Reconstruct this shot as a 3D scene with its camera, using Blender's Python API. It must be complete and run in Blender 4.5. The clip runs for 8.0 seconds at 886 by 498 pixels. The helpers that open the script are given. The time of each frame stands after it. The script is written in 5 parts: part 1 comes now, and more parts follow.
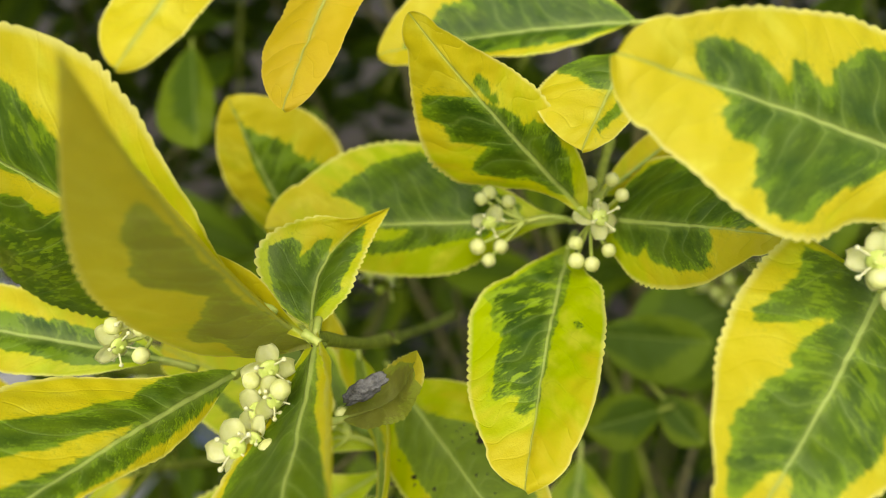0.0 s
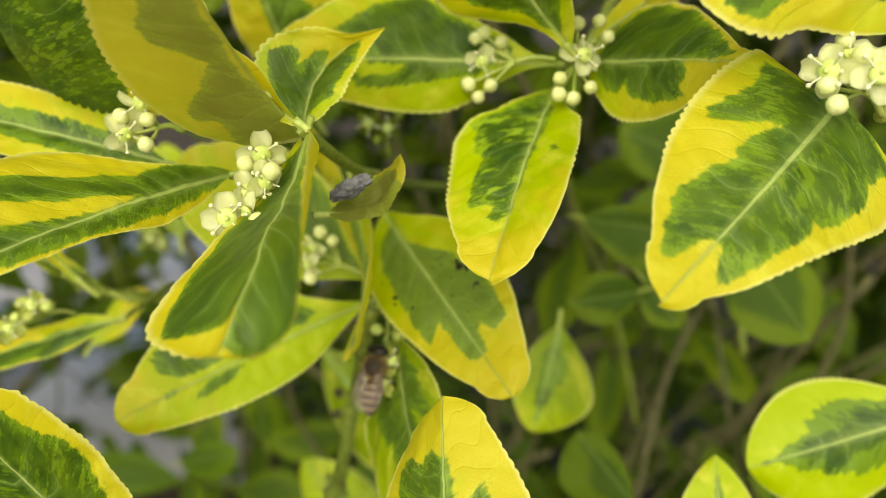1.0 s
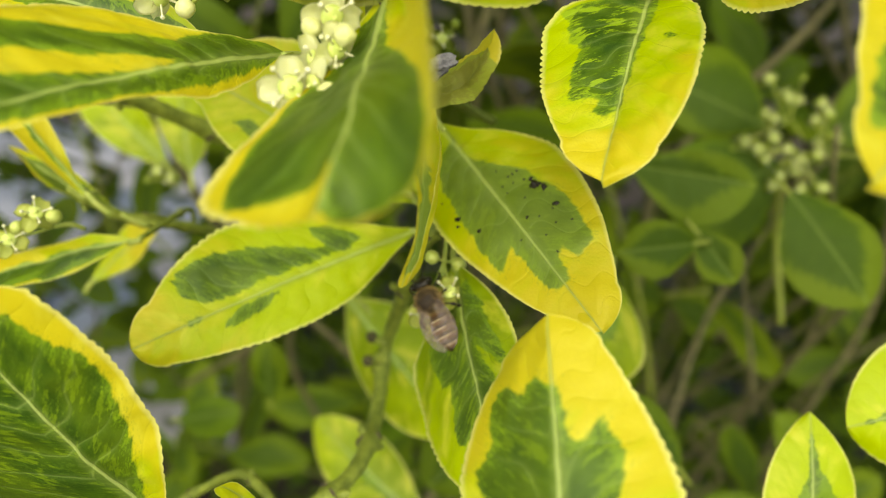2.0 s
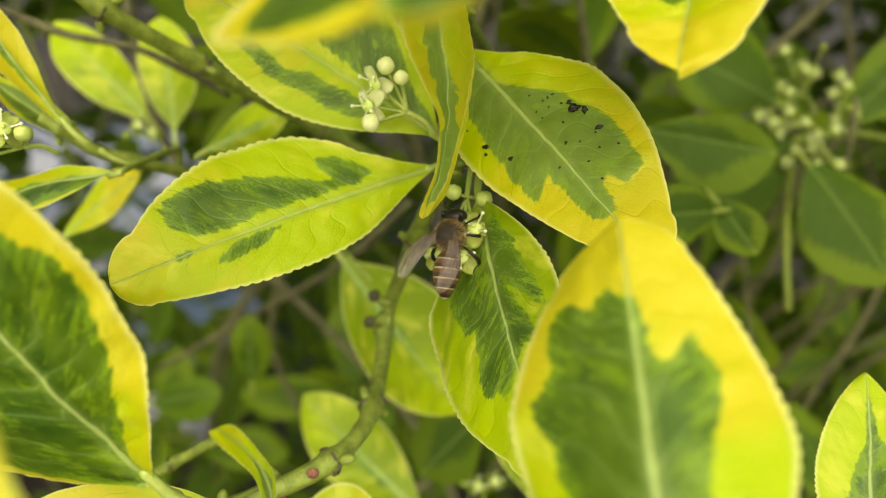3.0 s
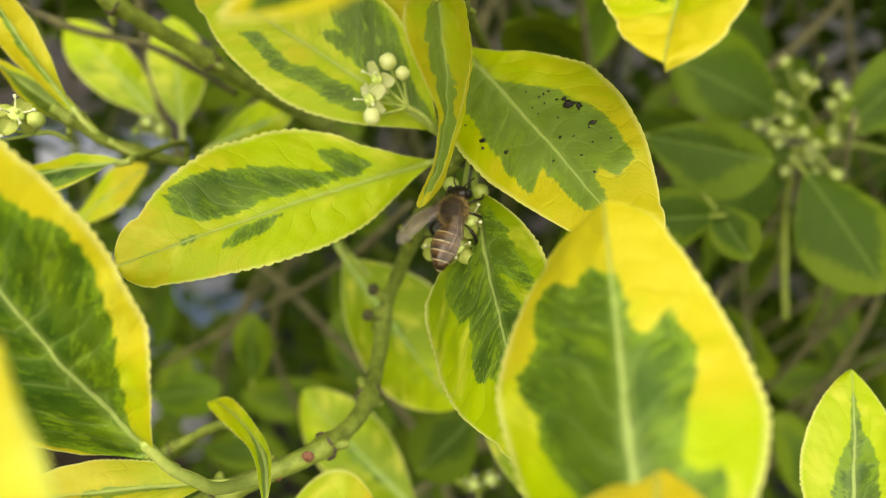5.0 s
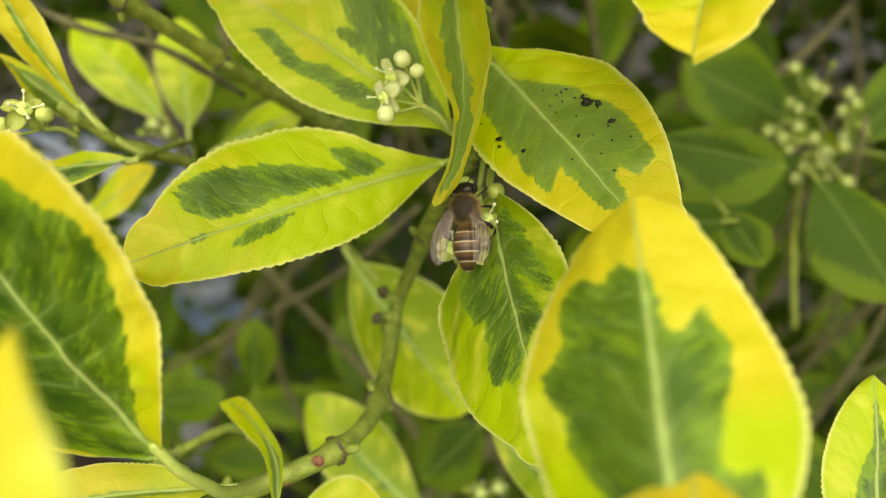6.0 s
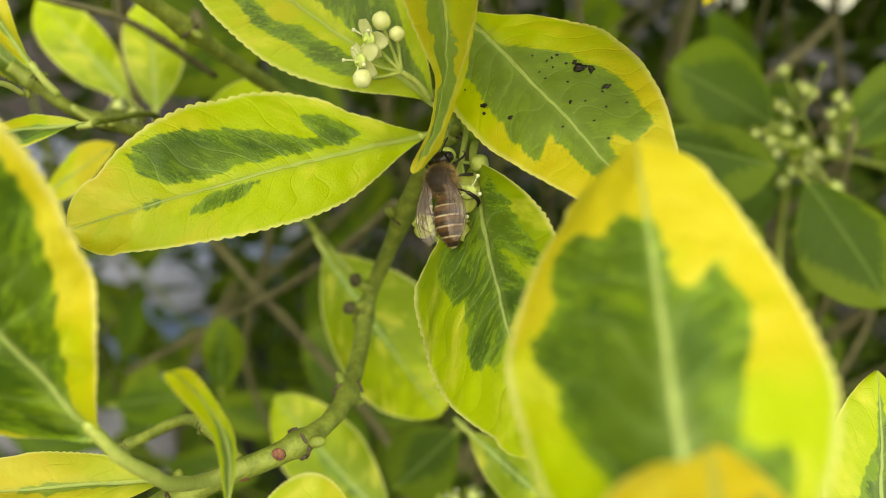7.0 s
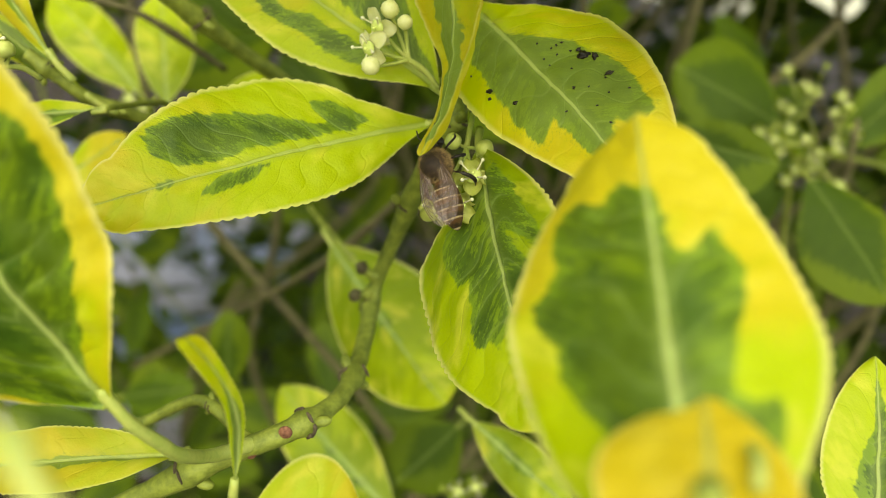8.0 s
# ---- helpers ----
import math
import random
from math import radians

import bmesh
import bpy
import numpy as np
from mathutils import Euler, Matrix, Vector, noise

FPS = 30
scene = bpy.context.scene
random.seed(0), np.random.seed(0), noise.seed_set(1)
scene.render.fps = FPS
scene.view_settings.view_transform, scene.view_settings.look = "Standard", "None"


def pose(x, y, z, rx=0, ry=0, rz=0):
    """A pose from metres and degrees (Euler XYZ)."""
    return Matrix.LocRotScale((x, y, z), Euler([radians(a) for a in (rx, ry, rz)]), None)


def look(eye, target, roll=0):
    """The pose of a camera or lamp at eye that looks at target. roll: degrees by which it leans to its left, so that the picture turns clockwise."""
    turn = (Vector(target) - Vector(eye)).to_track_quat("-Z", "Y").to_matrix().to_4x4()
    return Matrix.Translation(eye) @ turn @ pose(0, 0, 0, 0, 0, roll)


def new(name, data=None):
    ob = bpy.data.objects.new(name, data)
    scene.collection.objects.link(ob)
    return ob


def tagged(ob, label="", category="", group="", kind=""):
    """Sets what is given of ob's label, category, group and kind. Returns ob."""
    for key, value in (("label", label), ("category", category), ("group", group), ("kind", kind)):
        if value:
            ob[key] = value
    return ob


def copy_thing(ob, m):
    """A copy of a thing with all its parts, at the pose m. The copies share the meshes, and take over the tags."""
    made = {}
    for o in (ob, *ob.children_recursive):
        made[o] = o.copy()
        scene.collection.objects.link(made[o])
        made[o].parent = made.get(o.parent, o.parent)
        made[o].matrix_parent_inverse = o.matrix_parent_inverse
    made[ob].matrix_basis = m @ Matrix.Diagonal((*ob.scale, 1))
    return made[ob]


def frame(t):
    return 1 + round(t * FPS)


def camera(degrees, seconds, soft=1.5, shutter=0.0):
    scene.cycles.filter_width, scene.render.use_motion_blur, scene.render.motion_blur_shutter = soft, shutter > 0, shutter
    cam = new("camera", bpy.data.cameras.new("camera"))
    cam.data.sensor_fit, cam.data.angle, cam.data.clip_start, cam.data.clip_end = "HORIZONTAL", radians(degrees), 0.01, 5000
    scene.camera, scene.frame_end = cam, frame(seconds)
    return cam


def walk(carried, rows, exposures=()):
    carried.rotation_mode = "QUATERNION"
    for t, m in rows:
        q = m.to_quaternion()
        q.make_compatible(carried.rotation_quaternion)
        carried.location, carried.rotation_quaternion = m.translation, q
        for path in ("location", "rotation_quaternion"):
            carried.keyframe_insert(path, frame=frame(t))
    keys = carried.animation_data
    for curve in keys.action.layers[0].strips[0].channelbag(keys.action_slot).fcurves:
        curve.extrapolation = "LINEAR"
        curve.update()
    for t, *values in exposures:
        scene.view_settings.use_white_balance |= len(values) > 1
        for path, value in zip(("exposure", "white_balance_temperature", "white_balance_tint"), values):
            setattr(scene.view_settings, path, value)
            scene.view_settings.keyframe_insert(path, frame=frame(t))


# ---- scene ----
cam = camera(60.2, 8.0, soft=0.8)
METRES, EYE, TILT, LEAN, TURN = 0.095, 0.80, -20.0, 0.0, 0.0
ROWS = [
    (0.0, 0.0, 0.0, 0.0, -0.0, -0.0, -0.0),
    (0.5, 0.0419, -0.0181, -0.0806, 0.51, -2.72, -1.36),
    (1.0, 0.0528, -0.0888, -0.1947, 1.04, -4.39, -3.79),
    (1.5, -0.0065, -0.0287, -0.2367, 1.06, -5.21, -4.66),
    (2.0, -0.0791, 0.0901, -0.3299, 0.2, -5.73, -5.95),
    (3.5, -0.1415, 0.2352, -0.4837, -1.96, -4.25, -7.52),
    (4.0, -0.1379, 0.2195, -0.4901, -1.63, -3.79, -8.14),
    (4.5, -0.1216, 0.186, -0.494, -1.24, -4.09, -8.25),
    (6.0, -0.1418, 0.2094, -0.5132, -1.13, -3.37, -8.72),
    (6.5, -0.1578, 0.2768, -0.5562, -2.45, -2.23, -9.69),
    (7.0, -0.1294, 0.2974, -0.5776, -2.77, -1.77, -10.04),
    (7.5, -0.125, 0.2803, -0.5933, -2.66, -1.51, -10.35),
    (8.0, -0.1245, 0.274, -0.6101, -2.36, -1.37, -10.52),
]
walk(cam, [(t, pose(0, 0, EYE, TILT, LEAN, TURN) @ pose(METRES * x, METRES * y, METRES * z, 90 + pitch, roll, yaw)) for t, x, y, z, yaw, pitch, roll in ROWS],
     exposures=[(0.0, 0.43, 7600.0, 4.0), (1.5, 0.60, 7600.0, 4.0), (3.5, 0.73, 7600.0, 4.0), (8.0, 0.70, 7600.0, 4.0)])
# close-up lens: shallow depth of field round the bee's flower head
cam.data.dof.use_dof = True
cam.data.dof.focus_distance = 0.100
cam.data.dof.aperture_fstop = 14.5

# ---- sky and sun: bright overcast ----
world = bpy.data.worlds.new("sky")
scene.world = world
world.use_nodes = True
wt = world.node_tree
sky = wt.nodes.new("ShaderNodeTexSky")
sky.sky_type = "NISHITA"
sky.sun_disc = False
sky.sun_elevation, sky.sun_rotation = radians(44), radians(188)
wt.links.new(sky.outputs[0], wt.nodes["Background"].inputs[0])
wt.nodes["Background"].inputs[1].default_value = 0.15
sun = new("sun", bpy.data.lights.new("sun", "SUN"))
sun.data.energy, sun.data.angle, sun.data.color = 2.9, radians(85), (1.0, 0.955, 0.82)
sun.matrix_world = look((0.0, 0.0, 5.0), (0.0 - 5.0 * math.cos(radians(44)) / math.sin(radians(44)) * math.sin(radians(188)), -5.0 * math.cos(radians(44)) / math.sin(radians(44)) * math.cos(radians(188)), 0.0))


# ---- materials ----
class Nodes:
    """Small helper to wire a node material."""

    def __init__(self, name):
        self.mat = bpy.data.materials.new(name)
        self.mat.use_nodes = True
        self.tree = self.mat.node_tree
        self.bsdf = self.tree.nodes["Principled BSDF"]
        self.out = self.tree.nodes["Material Output"]

    def put(self, socket, value):
        if isinstance(value, bpy.types.NodeSocket):
            self.tree.links.new(value, socket)
        elif isinstance(value, tuple) and socket.type == "RGBA" and len(value) == 3:
            socket.default_value = (*value, 1.0)
        else:
            socket.default_value = value

    def math(self, op, a, b=0.0, c=0.0):
        n = self.tree.nodes.new("ShaderNodeMath")
        n.operation = op
        for s, v in zip(n.inputs, (a, b, c)):
            self.put(s, v)
        return n.outputs[0]

    def step(self, x, lo, hi):
        n = self.tree.nodes.new("ShaderNodeMapRange")
        n.interpolation_type = "SMOOTHSTEP"
        for s, v in zip(n.inputs, (x, lo, hi, 0.0, 1.0)):
            self.put(s, v)
        return n.outputs[0]

    def mix(self, f, a, b):
        n = self.tree.nodes.new("ShaderNodeMix")
        n.data_type = "RGBA"
        self.put(n.inputs[0], f), self.put(n.inputs[6], a), self.put(n.inputs[7], b)
        return n.outputs[2]

    def vec(self, x, y, z):
        n = self.tree.nodes.new("ShaderNodeCombineXYZ")
        for s, v in zip(n.inputs, (x, y, z)):
            self.put(s, v)
        return n.outputs[0]

    def split(self, v):
        n = self.tree.nodes.new("ShaderNodeSeparateXYZ")
        self.put(n.inputs[0], v)
        return n.outputs[0], n.outputs[1], n.outputs[2]

    def noise(self, v, scale, detail=3.0, w=None, rough=0.55):
        n = self.tree.nodes.new("ShaderNodeTexNoise")
        if w is not None:
            n.noise_dimensions = "4D"
            self.put(n.inputs["W"], w)
        self.put(n.inputs["Vector"], v)
        n.inputs["Scale"].default_value, n.inputs["Detail"].default_value, n.inputs["Roughness"].default_value = scale, detail, rough
        return n.outputs[0]

    def attr(self, name):
        n = self.tree.nodes.new("ShaderNodeAttribute")
        n.attribute_name = name
        return n

    def random(self):
        return self.tree.nodes.new("ShaderNodeObjectInfo").outputs["Random"]

    def coords(self):
        return self.tree.nodes.new("ShaderNodeTexCoord").outputs["Object"]

    def bump(self, height, strength, distance):
        n = self.tree.nodes.new("ShaderNodeBump")
        n.inputs["Strength"].default_value, n.inputs["Distance"].default_value = strength, distance
        self.put(n.inputs["Height"], height)
        self.put(self.bsdf.inputs["Normal"], n.outputs[0])
        return n.outputs[0]

    def set(self, **values):
        for k, v in values.items():
            self.put(self.bsdf.inputs[k.replace("_", " ")], v)
        return self

    def translucent(self, colour, amount, normal=None):
        t = self.tree.nodes.new("ShaderNodeBsdfTranslucent")
        self.put(t.inputs["Color"], colour)
        if normal is not None:
            self.put(t.inputs["Normal"], normal)
        m = self.tree.nodes.new("ShaderNodeMixShader")
        self.put(m.inputs[0], amount)
        self.tree.links.new(self.bsdf.outputs[0], m.inputs[1])
        self.tree.links.new(t.outputs[0], m.inputs[2])
        self.tree.links.new(m.outputs[0], self.out.inputs[0])


def variegated_leaf():
    """Green heart with ragged streaks along the side veins, a yellow or lime margin, a pale midrib."""
    n = Nodes("variegated_leaf")
    s, x, y = n.split(n.attr("lf").outputs["Vector"])          # along 0..1, across mm, along mm
    lime, pale, seed = n.split(n.attr("tone").outputs["Vector"])
    field = n.attr("gm").outputs["Fac"]
    ax = n.math("ABSOLUTE", x)
    p = n.math("SUBTRACT", y, n.math("MULTIPLY", ax, 0.75))
    big = n.noise(n.vec(n.math("MULTIPLY", p, 0.26), n.math("MULTIPLY", x, 0.13), 0.0), 1.0, 2.0, seed)
    mid = n.noise(n.vec(n.math("MULTIPLY", p, 0.85), n.math("MULTIPLY", x, 0.26), 3.0), 1.0, 4.0, seed, 0.62)
    fine = n.noise(n.vec(n.math("MULTIPLY", p, 2.2), n.math("MULTIPLY", x, 1.6), 7.0), 1.6, 4.0, seed, 0.7)
    wob = n.attr("wob").outputs["Fac"]
    f = n.math("ADD", field, n.math("MULTIPLY", n.math("SUBTRACT", big, 0.5), n.math("MULTIPLY", wob, 0.60)))
    f = n.math("ADD", f, n.math("MULTIPLY", n.math("SUBTRACT", mid, 0.5), 0.20))
    edge = n.math("ADD", f, n.math("MULTIPLY", n.math("SUBTRACT", fine, 0.5), 0.05))
    green = n.step(edge, -0.02, 0.035)
    fleck = n.math("MULTIPLY", n.step(n.math("ADD", fine, n.math("MULTIPLY", f, 0.55)), 0.50, 0.56), n.step(f, -0.24, -0.05))
    green = n.math("MAXIMUM", green, n.math("MULTIPLY", fleck, 0.30))
    patch = n.noise(n.vec(n.math("MULTIPLY", p, 0.24), n.math("MULTIPLY", x, 0.20), 21.0), 1.0, 5.0, seed, 0.55)
    # the dark heart lies on a wider mid-green layer that shows here and there round it and through it
    shelf = n.math("MULTIPLY", n.step(patch, 0.64, 0.40), n.math("MULTIPLY", wob, 0.34))
    deep = n.step(n.math("SUBTRACT", n.math("ADD", edge, n.math("ADD", n.math("MULTIPLY", n.math("SUBTRACT", fine, 0.5), 0.75), n.math("MULTIPLY", n.math("SUBTRACT", mid, 0.5), 0.5))), shelf), -0.03, 0.10)
    inner = n.math("ADD", n.math("MULTIPLY", n.math("SUBTRACT", patch, 0.5), 3.0), n.math("MULTIPLY", n.math("SUBTRACT", fine, 0.5), 0.7))
    inner = n.math("ADD", inner, n.math("MULTIPLY", f, 0.35))
    dark = n.step(inner, -0.55, 0.45)
    speck = n.step(n.math("ADD", fine, n.math("MULTIPLY", n.math("SUBTRACT", mid, 0.5), 0.8)), 0.48, 0.66)
    heart = n.mix(dark, (0.074, 0.145, 0.004), (0.022, 0.066, 0.003))
    heart = n.mix(n.math("MULTIPLY", speck, 0.26), heart, (0.15, 0.25, 0.020))
    warm = n.noise(n.vec(n.math("MULTIPLY", p, 0.11), n.math("MULTIPLY", x, 0.12), 41.0), 1.0, 2.0, seed)
    heart = n.mix(n.math("MULTIPLY", n.step(warm, 0.42, 0.68), 0.50), heart, (0.105, 0.165, 0.004))
    heart = n.mix(deep, (0.150, 0.255, 0.010), heart)
    # ragged lime streaks through the heart, along the side veins
    many = n.attr("fleck").outputs["Fac"]
    streak = n.noise(n.vec(n.math("MULTIPLY", p, 0.95), n.math("MULTIPLY", x, 0.34), 51.0), 1.0, 6.0, seed, 0.70)
    where = n.noise(n.vec(n.math("MULTIPLY", p, 0.16), n.math("MULTIPLY", x, 0.22), 57.0), 1.0, 2.0, seed)
    streak = n.step(n.math("ADD", streak, n.math("MULTIPLY", n.math("SUBTRACT", where, 0.5), 0.55)), 0.53, 0.60)
    heart = n.mix(n.math("MULTIPLY", streak, many), heart, (0.29, 0.43, 0.014))
    # margin
    yellow = n.mix(fine, (0.66, 0.550, 0.014), (0.74, 0.635, 0.032))
    limec = n.mix(fine, (0.42, 0.555, 0.004), (0.57, 0.69, 0.011))
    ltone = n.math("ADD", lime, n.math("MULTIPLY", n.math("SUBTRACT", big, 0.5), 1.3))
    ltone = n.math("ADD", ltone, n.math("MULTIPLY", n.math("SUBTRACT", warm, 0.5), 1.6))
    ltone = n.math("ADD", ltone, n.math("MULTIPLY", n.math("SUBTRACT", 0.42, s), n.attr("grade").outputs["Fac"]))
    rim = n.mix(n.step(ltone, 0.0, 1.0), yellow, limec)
    # highest tones darken the lime: shade on the leaves put into the colour
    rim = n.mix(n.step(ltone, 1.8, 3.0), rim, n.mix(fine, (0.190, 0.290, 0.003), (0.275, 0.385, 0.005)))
    gold = n.noise(n.vec(n.math("MULTIPLY", p, 0.20), n.math("MULTIPLY", x, 0.16), 31.0), 1.0, 3.0, seed)
    rim = n.mix(n.math("MULTIPLY", n.step(gold, 0.45, 0.70), n.math("SUBTRACT", 0.26, n.math("MULTIPLY", n.step(lime, 0.0, 1.0), 0.24))), rim, (0.74, 0.57, 0.012))
    rim = n.mix(n.math("MULTIPLY", n.step(gold, 0.50, 0.30), 0.50), rim, (0.88, 0.82, 0.09))
    ed = n.attr("ed").outputs["Fac"]
    # pale toothed edge, with its thin bright highlight put into the colour
    rim = n.mix(n.math("MULTIPLY", n.step(ed, 0.92, 1.0), 0.70), rim, (0.88, 0.83, 0.30))
    rim = n.mix(n.step(lime, -0.1, -0.6), rim, (0.72, 0.44, 0.02))
    heart = n.mix(n.math("MULTIPLY", n.step(pale, 0.0, -1.0), 0.8), heart, (0.24, 0.33, 0.045))
    col = n.mix(green, rim, heart)
    # side veins and midrib
    tri = n.math("ABSOLUTE", n.math("SUBTRACT", n.math("FRACT", n.attr("vn").outputs["Fac"]), 0.5))
    vein = n.math("SUBTRACT", 1.0, n.step(tri, 0.0, 0.07))
    glow = n.math("SUBTRACT", 1.0, n.step(tri, 0.0, 0.30))
    near = n.math("POWER", n.math("SUBTRACT", 1.0, ed), 1.6)
    col = n.mix(n.math("MULTIPLY", n.math("MULTIPLY", glow, near), n.math("MULTIPLY", green, n.math("MULTIPLY", patch, 0.34))), col, (0.20, 0.32, 0.055))
    col = n.mix(n.math("MULTIPLY", n.math("MULTIPLY", vein, n.math("ADD", 0.25, near)), n.math("ADD", 0.03, n.math("MULTIPLY", green, n.math("MULTIPLY", patch, 0.26)))), col, (0.38, 0.48, 0.13))
    half = n.math("ADD", n.math("MULTIPLY", n.math("SUBTRACT", 1.0, s), 0.46), 0.08)
    rib = n.math("SUBTRACT", 1.0, n.step(n.math("DIVIDE", ax, half), 0.45, 1.15))
    halo = n.math("SUBTRACT", 1.0, n.step(n.math("DIVIDE", ax, half), 0.8, 4.5))
    col = n.mix(n.math("MULTIPLY", n.math("MULTIPLY", halo, mid), 0.45), col, (0.34, 0.44, 0.10))
    col = n.mix(n.math("MULTIPLY", rib, 0.62), col, (0.50, 0.60, 0.17))
    # dirt specks
    spot = n.step(n.noise(n.vec(x, y, 11.0), 0.9, 5.0, seed, 0.75), 0.735, 0.765)
    col = n.mix(n.math("MULTIPLY", spot, 0.75), col, (0.05, 0.05, 0.015))
    col = n.mix(n.math("MULTIPLY", n.math("MAXIMUM", pale, 0.0), 0.42), col, (0.80, 0.69, 0.17))
    col = n.mix(n.math("MULTIPLY", n.random(), 0.10), col, (0.26, 0.31, 0.03))
    rough = n.math("ADD", 0.30, n.math("MULTIPLY", n.noise(n.vec(x, y, 5.0), 0.7, 3.0), 0.26))
    n.set(Base_Color=col, Roughness=rough, Specular_IOR_Level=0.32)
    h = n.math("ADD", n.math("MULTIPLY", vein, -0.18), n.math("MULTIPLY", rib, -0.6))
    h = n.math("ADD", h, n.math("MULTIPLY", n.noise(n.vec(x, y, 2.0), 3.2, 3.0), 0.26))
    h = n.math("ADD", h, n.math("MULTIPLY", mid, 0.25))
    nn = n.bump(h, 0.9, 0.00022)
    n.translucent(n.mix(n.math("SUBTRACT", 0.26, n.math("MULTIPLY", green, 0.20)), col, (0.66, 0.64, 0.02)), n.math("ADD", n.math("SUBTRACT", 0.40, n.math("MULTIPLY", green, 0.16)), n.math("MULTIPLY", n.math("MAXIMUM", pale, 0.0), 0.45)), nn)
    return n.mat


def plain_leaf():
    """The shrub's inner and far leaves, their shade put into darker colours."""
    n = Nodes("shaded_leaf")
    s, x, y = n.split(n.attr("lf").outputs["Vector"])
    field = n.attr("gm").outputs["Fac"]
    isl = n.tree.nodes.new("ShaderNodeNewGeometry").outputs["Random Per Island"]
    seed = n.math("ADD", n.math("MULTIPLY", n.random(), 40.0), n.math("MULTIPLY", isl, 60.0))
    ax = n.math("ABSOLUTE", x)
    p = n.math("SUBTRACT", y, n.math("MULTIPLY", ax, 0.75))
    nz = n.noise(n.vec(n.math("MULTIPLY", p, 0.6), n.math("MULTIPLY", x, 0.2), 0.0), 1.0, 4.0, seed)
    green = n.step(n.math("ADD", field, n.math("MULTIPLY", n.math("SUBTRACT", nz, 0.5), 0.9)), -0.12, 0.12)
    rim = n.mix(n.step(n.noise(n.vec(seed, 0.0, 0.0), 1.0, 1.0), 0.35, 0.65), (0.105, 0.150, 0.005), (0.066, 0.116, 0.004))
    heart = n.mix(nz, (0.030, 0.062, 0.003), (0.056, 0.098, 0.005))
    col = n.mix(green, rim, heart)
    rib = n.math("SUBTRACT", 1.0, n.step(ax, 0.2, 0.5))
    col = n.mix(n.math("MULTIPLY", rib, 0.22), col, (0.30, 0.38, 0.08))
    n.set(Base_Color=col, Roughness=0.6, Specular_IOR_Level=0.15)
    n.translucent(n.mix(0.25, col, (0.30, 0.38, 0.02)), 0.18)
    return n.mat


def rough_mat(name, a, b, scale, roughness=0.7, bump=0.3, dist=0.0002, trans=0.0, spec=0.4):
    n = Nodes(name)
    c = n.coords()
    z1, z2 = n.noise(c, scale, 4.0), n.noise(c, scale * 5.0, 3.0)
    f = n.step(n.math("ADD", n.math("MULTIPLY", z1, 0.7), n.math("MULTIPLY", z2, 0.3)), 0.32, 0.68)
    col = n.mix(f, a, b)
    n.set(Base_Color=col, Roughness=roughness, Specular_IOR_Level=spec)
    nn = n.bump(n.math("ADD", z1, n.math("MULTIPLY", z2, 0.5)), bump, dist)
    if trans:
        n.translucent(col, trans, nn)
    return n.mat


LEAF = variegated_leaf()
SHADED_LEAF = plain_leaf()
STEM = rough_mat("green_bark", (0.125, 0.158, 0.018), (0.275, 0.325, 0.045), 420.0, 0.6, 0.5, 0.0003)
BARK = rough_mat("grey_brown_bark", (0.050, 0.042, 0.016), (0.135, 0.125, 0.045), 300.0, 0.75, 0.6, 0.0004)
PETIOLE = rough_mat("petiole", (0.30, 0.38, 0.07), (0.46, 0.50, 0.12), 300.0, 0.45, 0.2, 0.0001)
BUD = rough_mat("bud", (0.70, 0.73, 0.26), (0.84, 0.84, 0.42), 500.0, 0.45, 0.15, 0.0001, 0.15)
PETAL = rough_mat("petal", (0.88, 0.89, 0.50), (0.96, 0.955, 0.68), 600.0, 0.5, 0.2, 0.0001, 0.36)
GREEN_BUD = rough_mat("green_bud", (0.50, 0.58, 0.10), (0.62, 0.68, 0.20), 600.0, 0.45, 0.2, 0.0001, 0.15)
# darker copy of the buds for far heads, shade put into the colour
SHADED_BUD = rough_mat("shaded_bud", (0.22, 0.29, 0.022), (0.30, 0.37, 0.045), 600.0, 0.5, 0.2, 0.0001, 0.15)
LIME_PETAL = rough_mat("lime_petal", (0.58, 0.63, 0.13), (0.72, 0.75, 0.24), 600.0, 0.5, 0.2, 0.0001, 0.22)
DISC = rough_mat("nectar_disc", (0.50, 0.60, 0.13), (0.62, 0.69, 0.22), 900.0, 0.3, 0.2, 0.0001)
ANTHER = rough_mat("anther", (0.62, 0.62, 0.34), (0.78, 0.76, 0.52), 900.0, 0.6, 0.2, 0.0001)
NODE = rough_mat("leaf_scar", (0.045, 0.035, 0.018), (0.13, 0.10, 0.055), 900.0, 0.8, 0.5, 0.0002)
SCAR = rough_mat("reddish_scar", (0.10, 0.035, 0.018), (0.30, 0.13, 0.07), 1500.0, 0.8, 0.5, 0.0002)
DEBRIS = rough_mat("dry_debris", (0.07, 0.07, 0.075), (0.26, 0.25, 0.26), 700.0, 0.9, 0.9, 0.0006)
SOIL = rough_mat("soil", (0.022, 0.014, 0.009), (0.055, 0.038, 0.025), 6.0, 0.95, 0.8, 0.02)
PAVING = rough_mat("pale_paving", (0.25, 0.245, 0.27), (0.37, 0.36, 0.39), 9.0, 0.85, 0.4, 0.004)
WING_VEIN = rough_mat("wing_vein", (0.05, 0.026, 0.012), (0.10, 0.055, 0.026), 900.0, 0.5, 0.2, 0.0001)
BEE_DARK = rough_mat("bee_dark", (0.008, 0.006, 0.005), (0.024, 0.017, 0.011), 900.0, 0.35, 0.3, 0.0001)
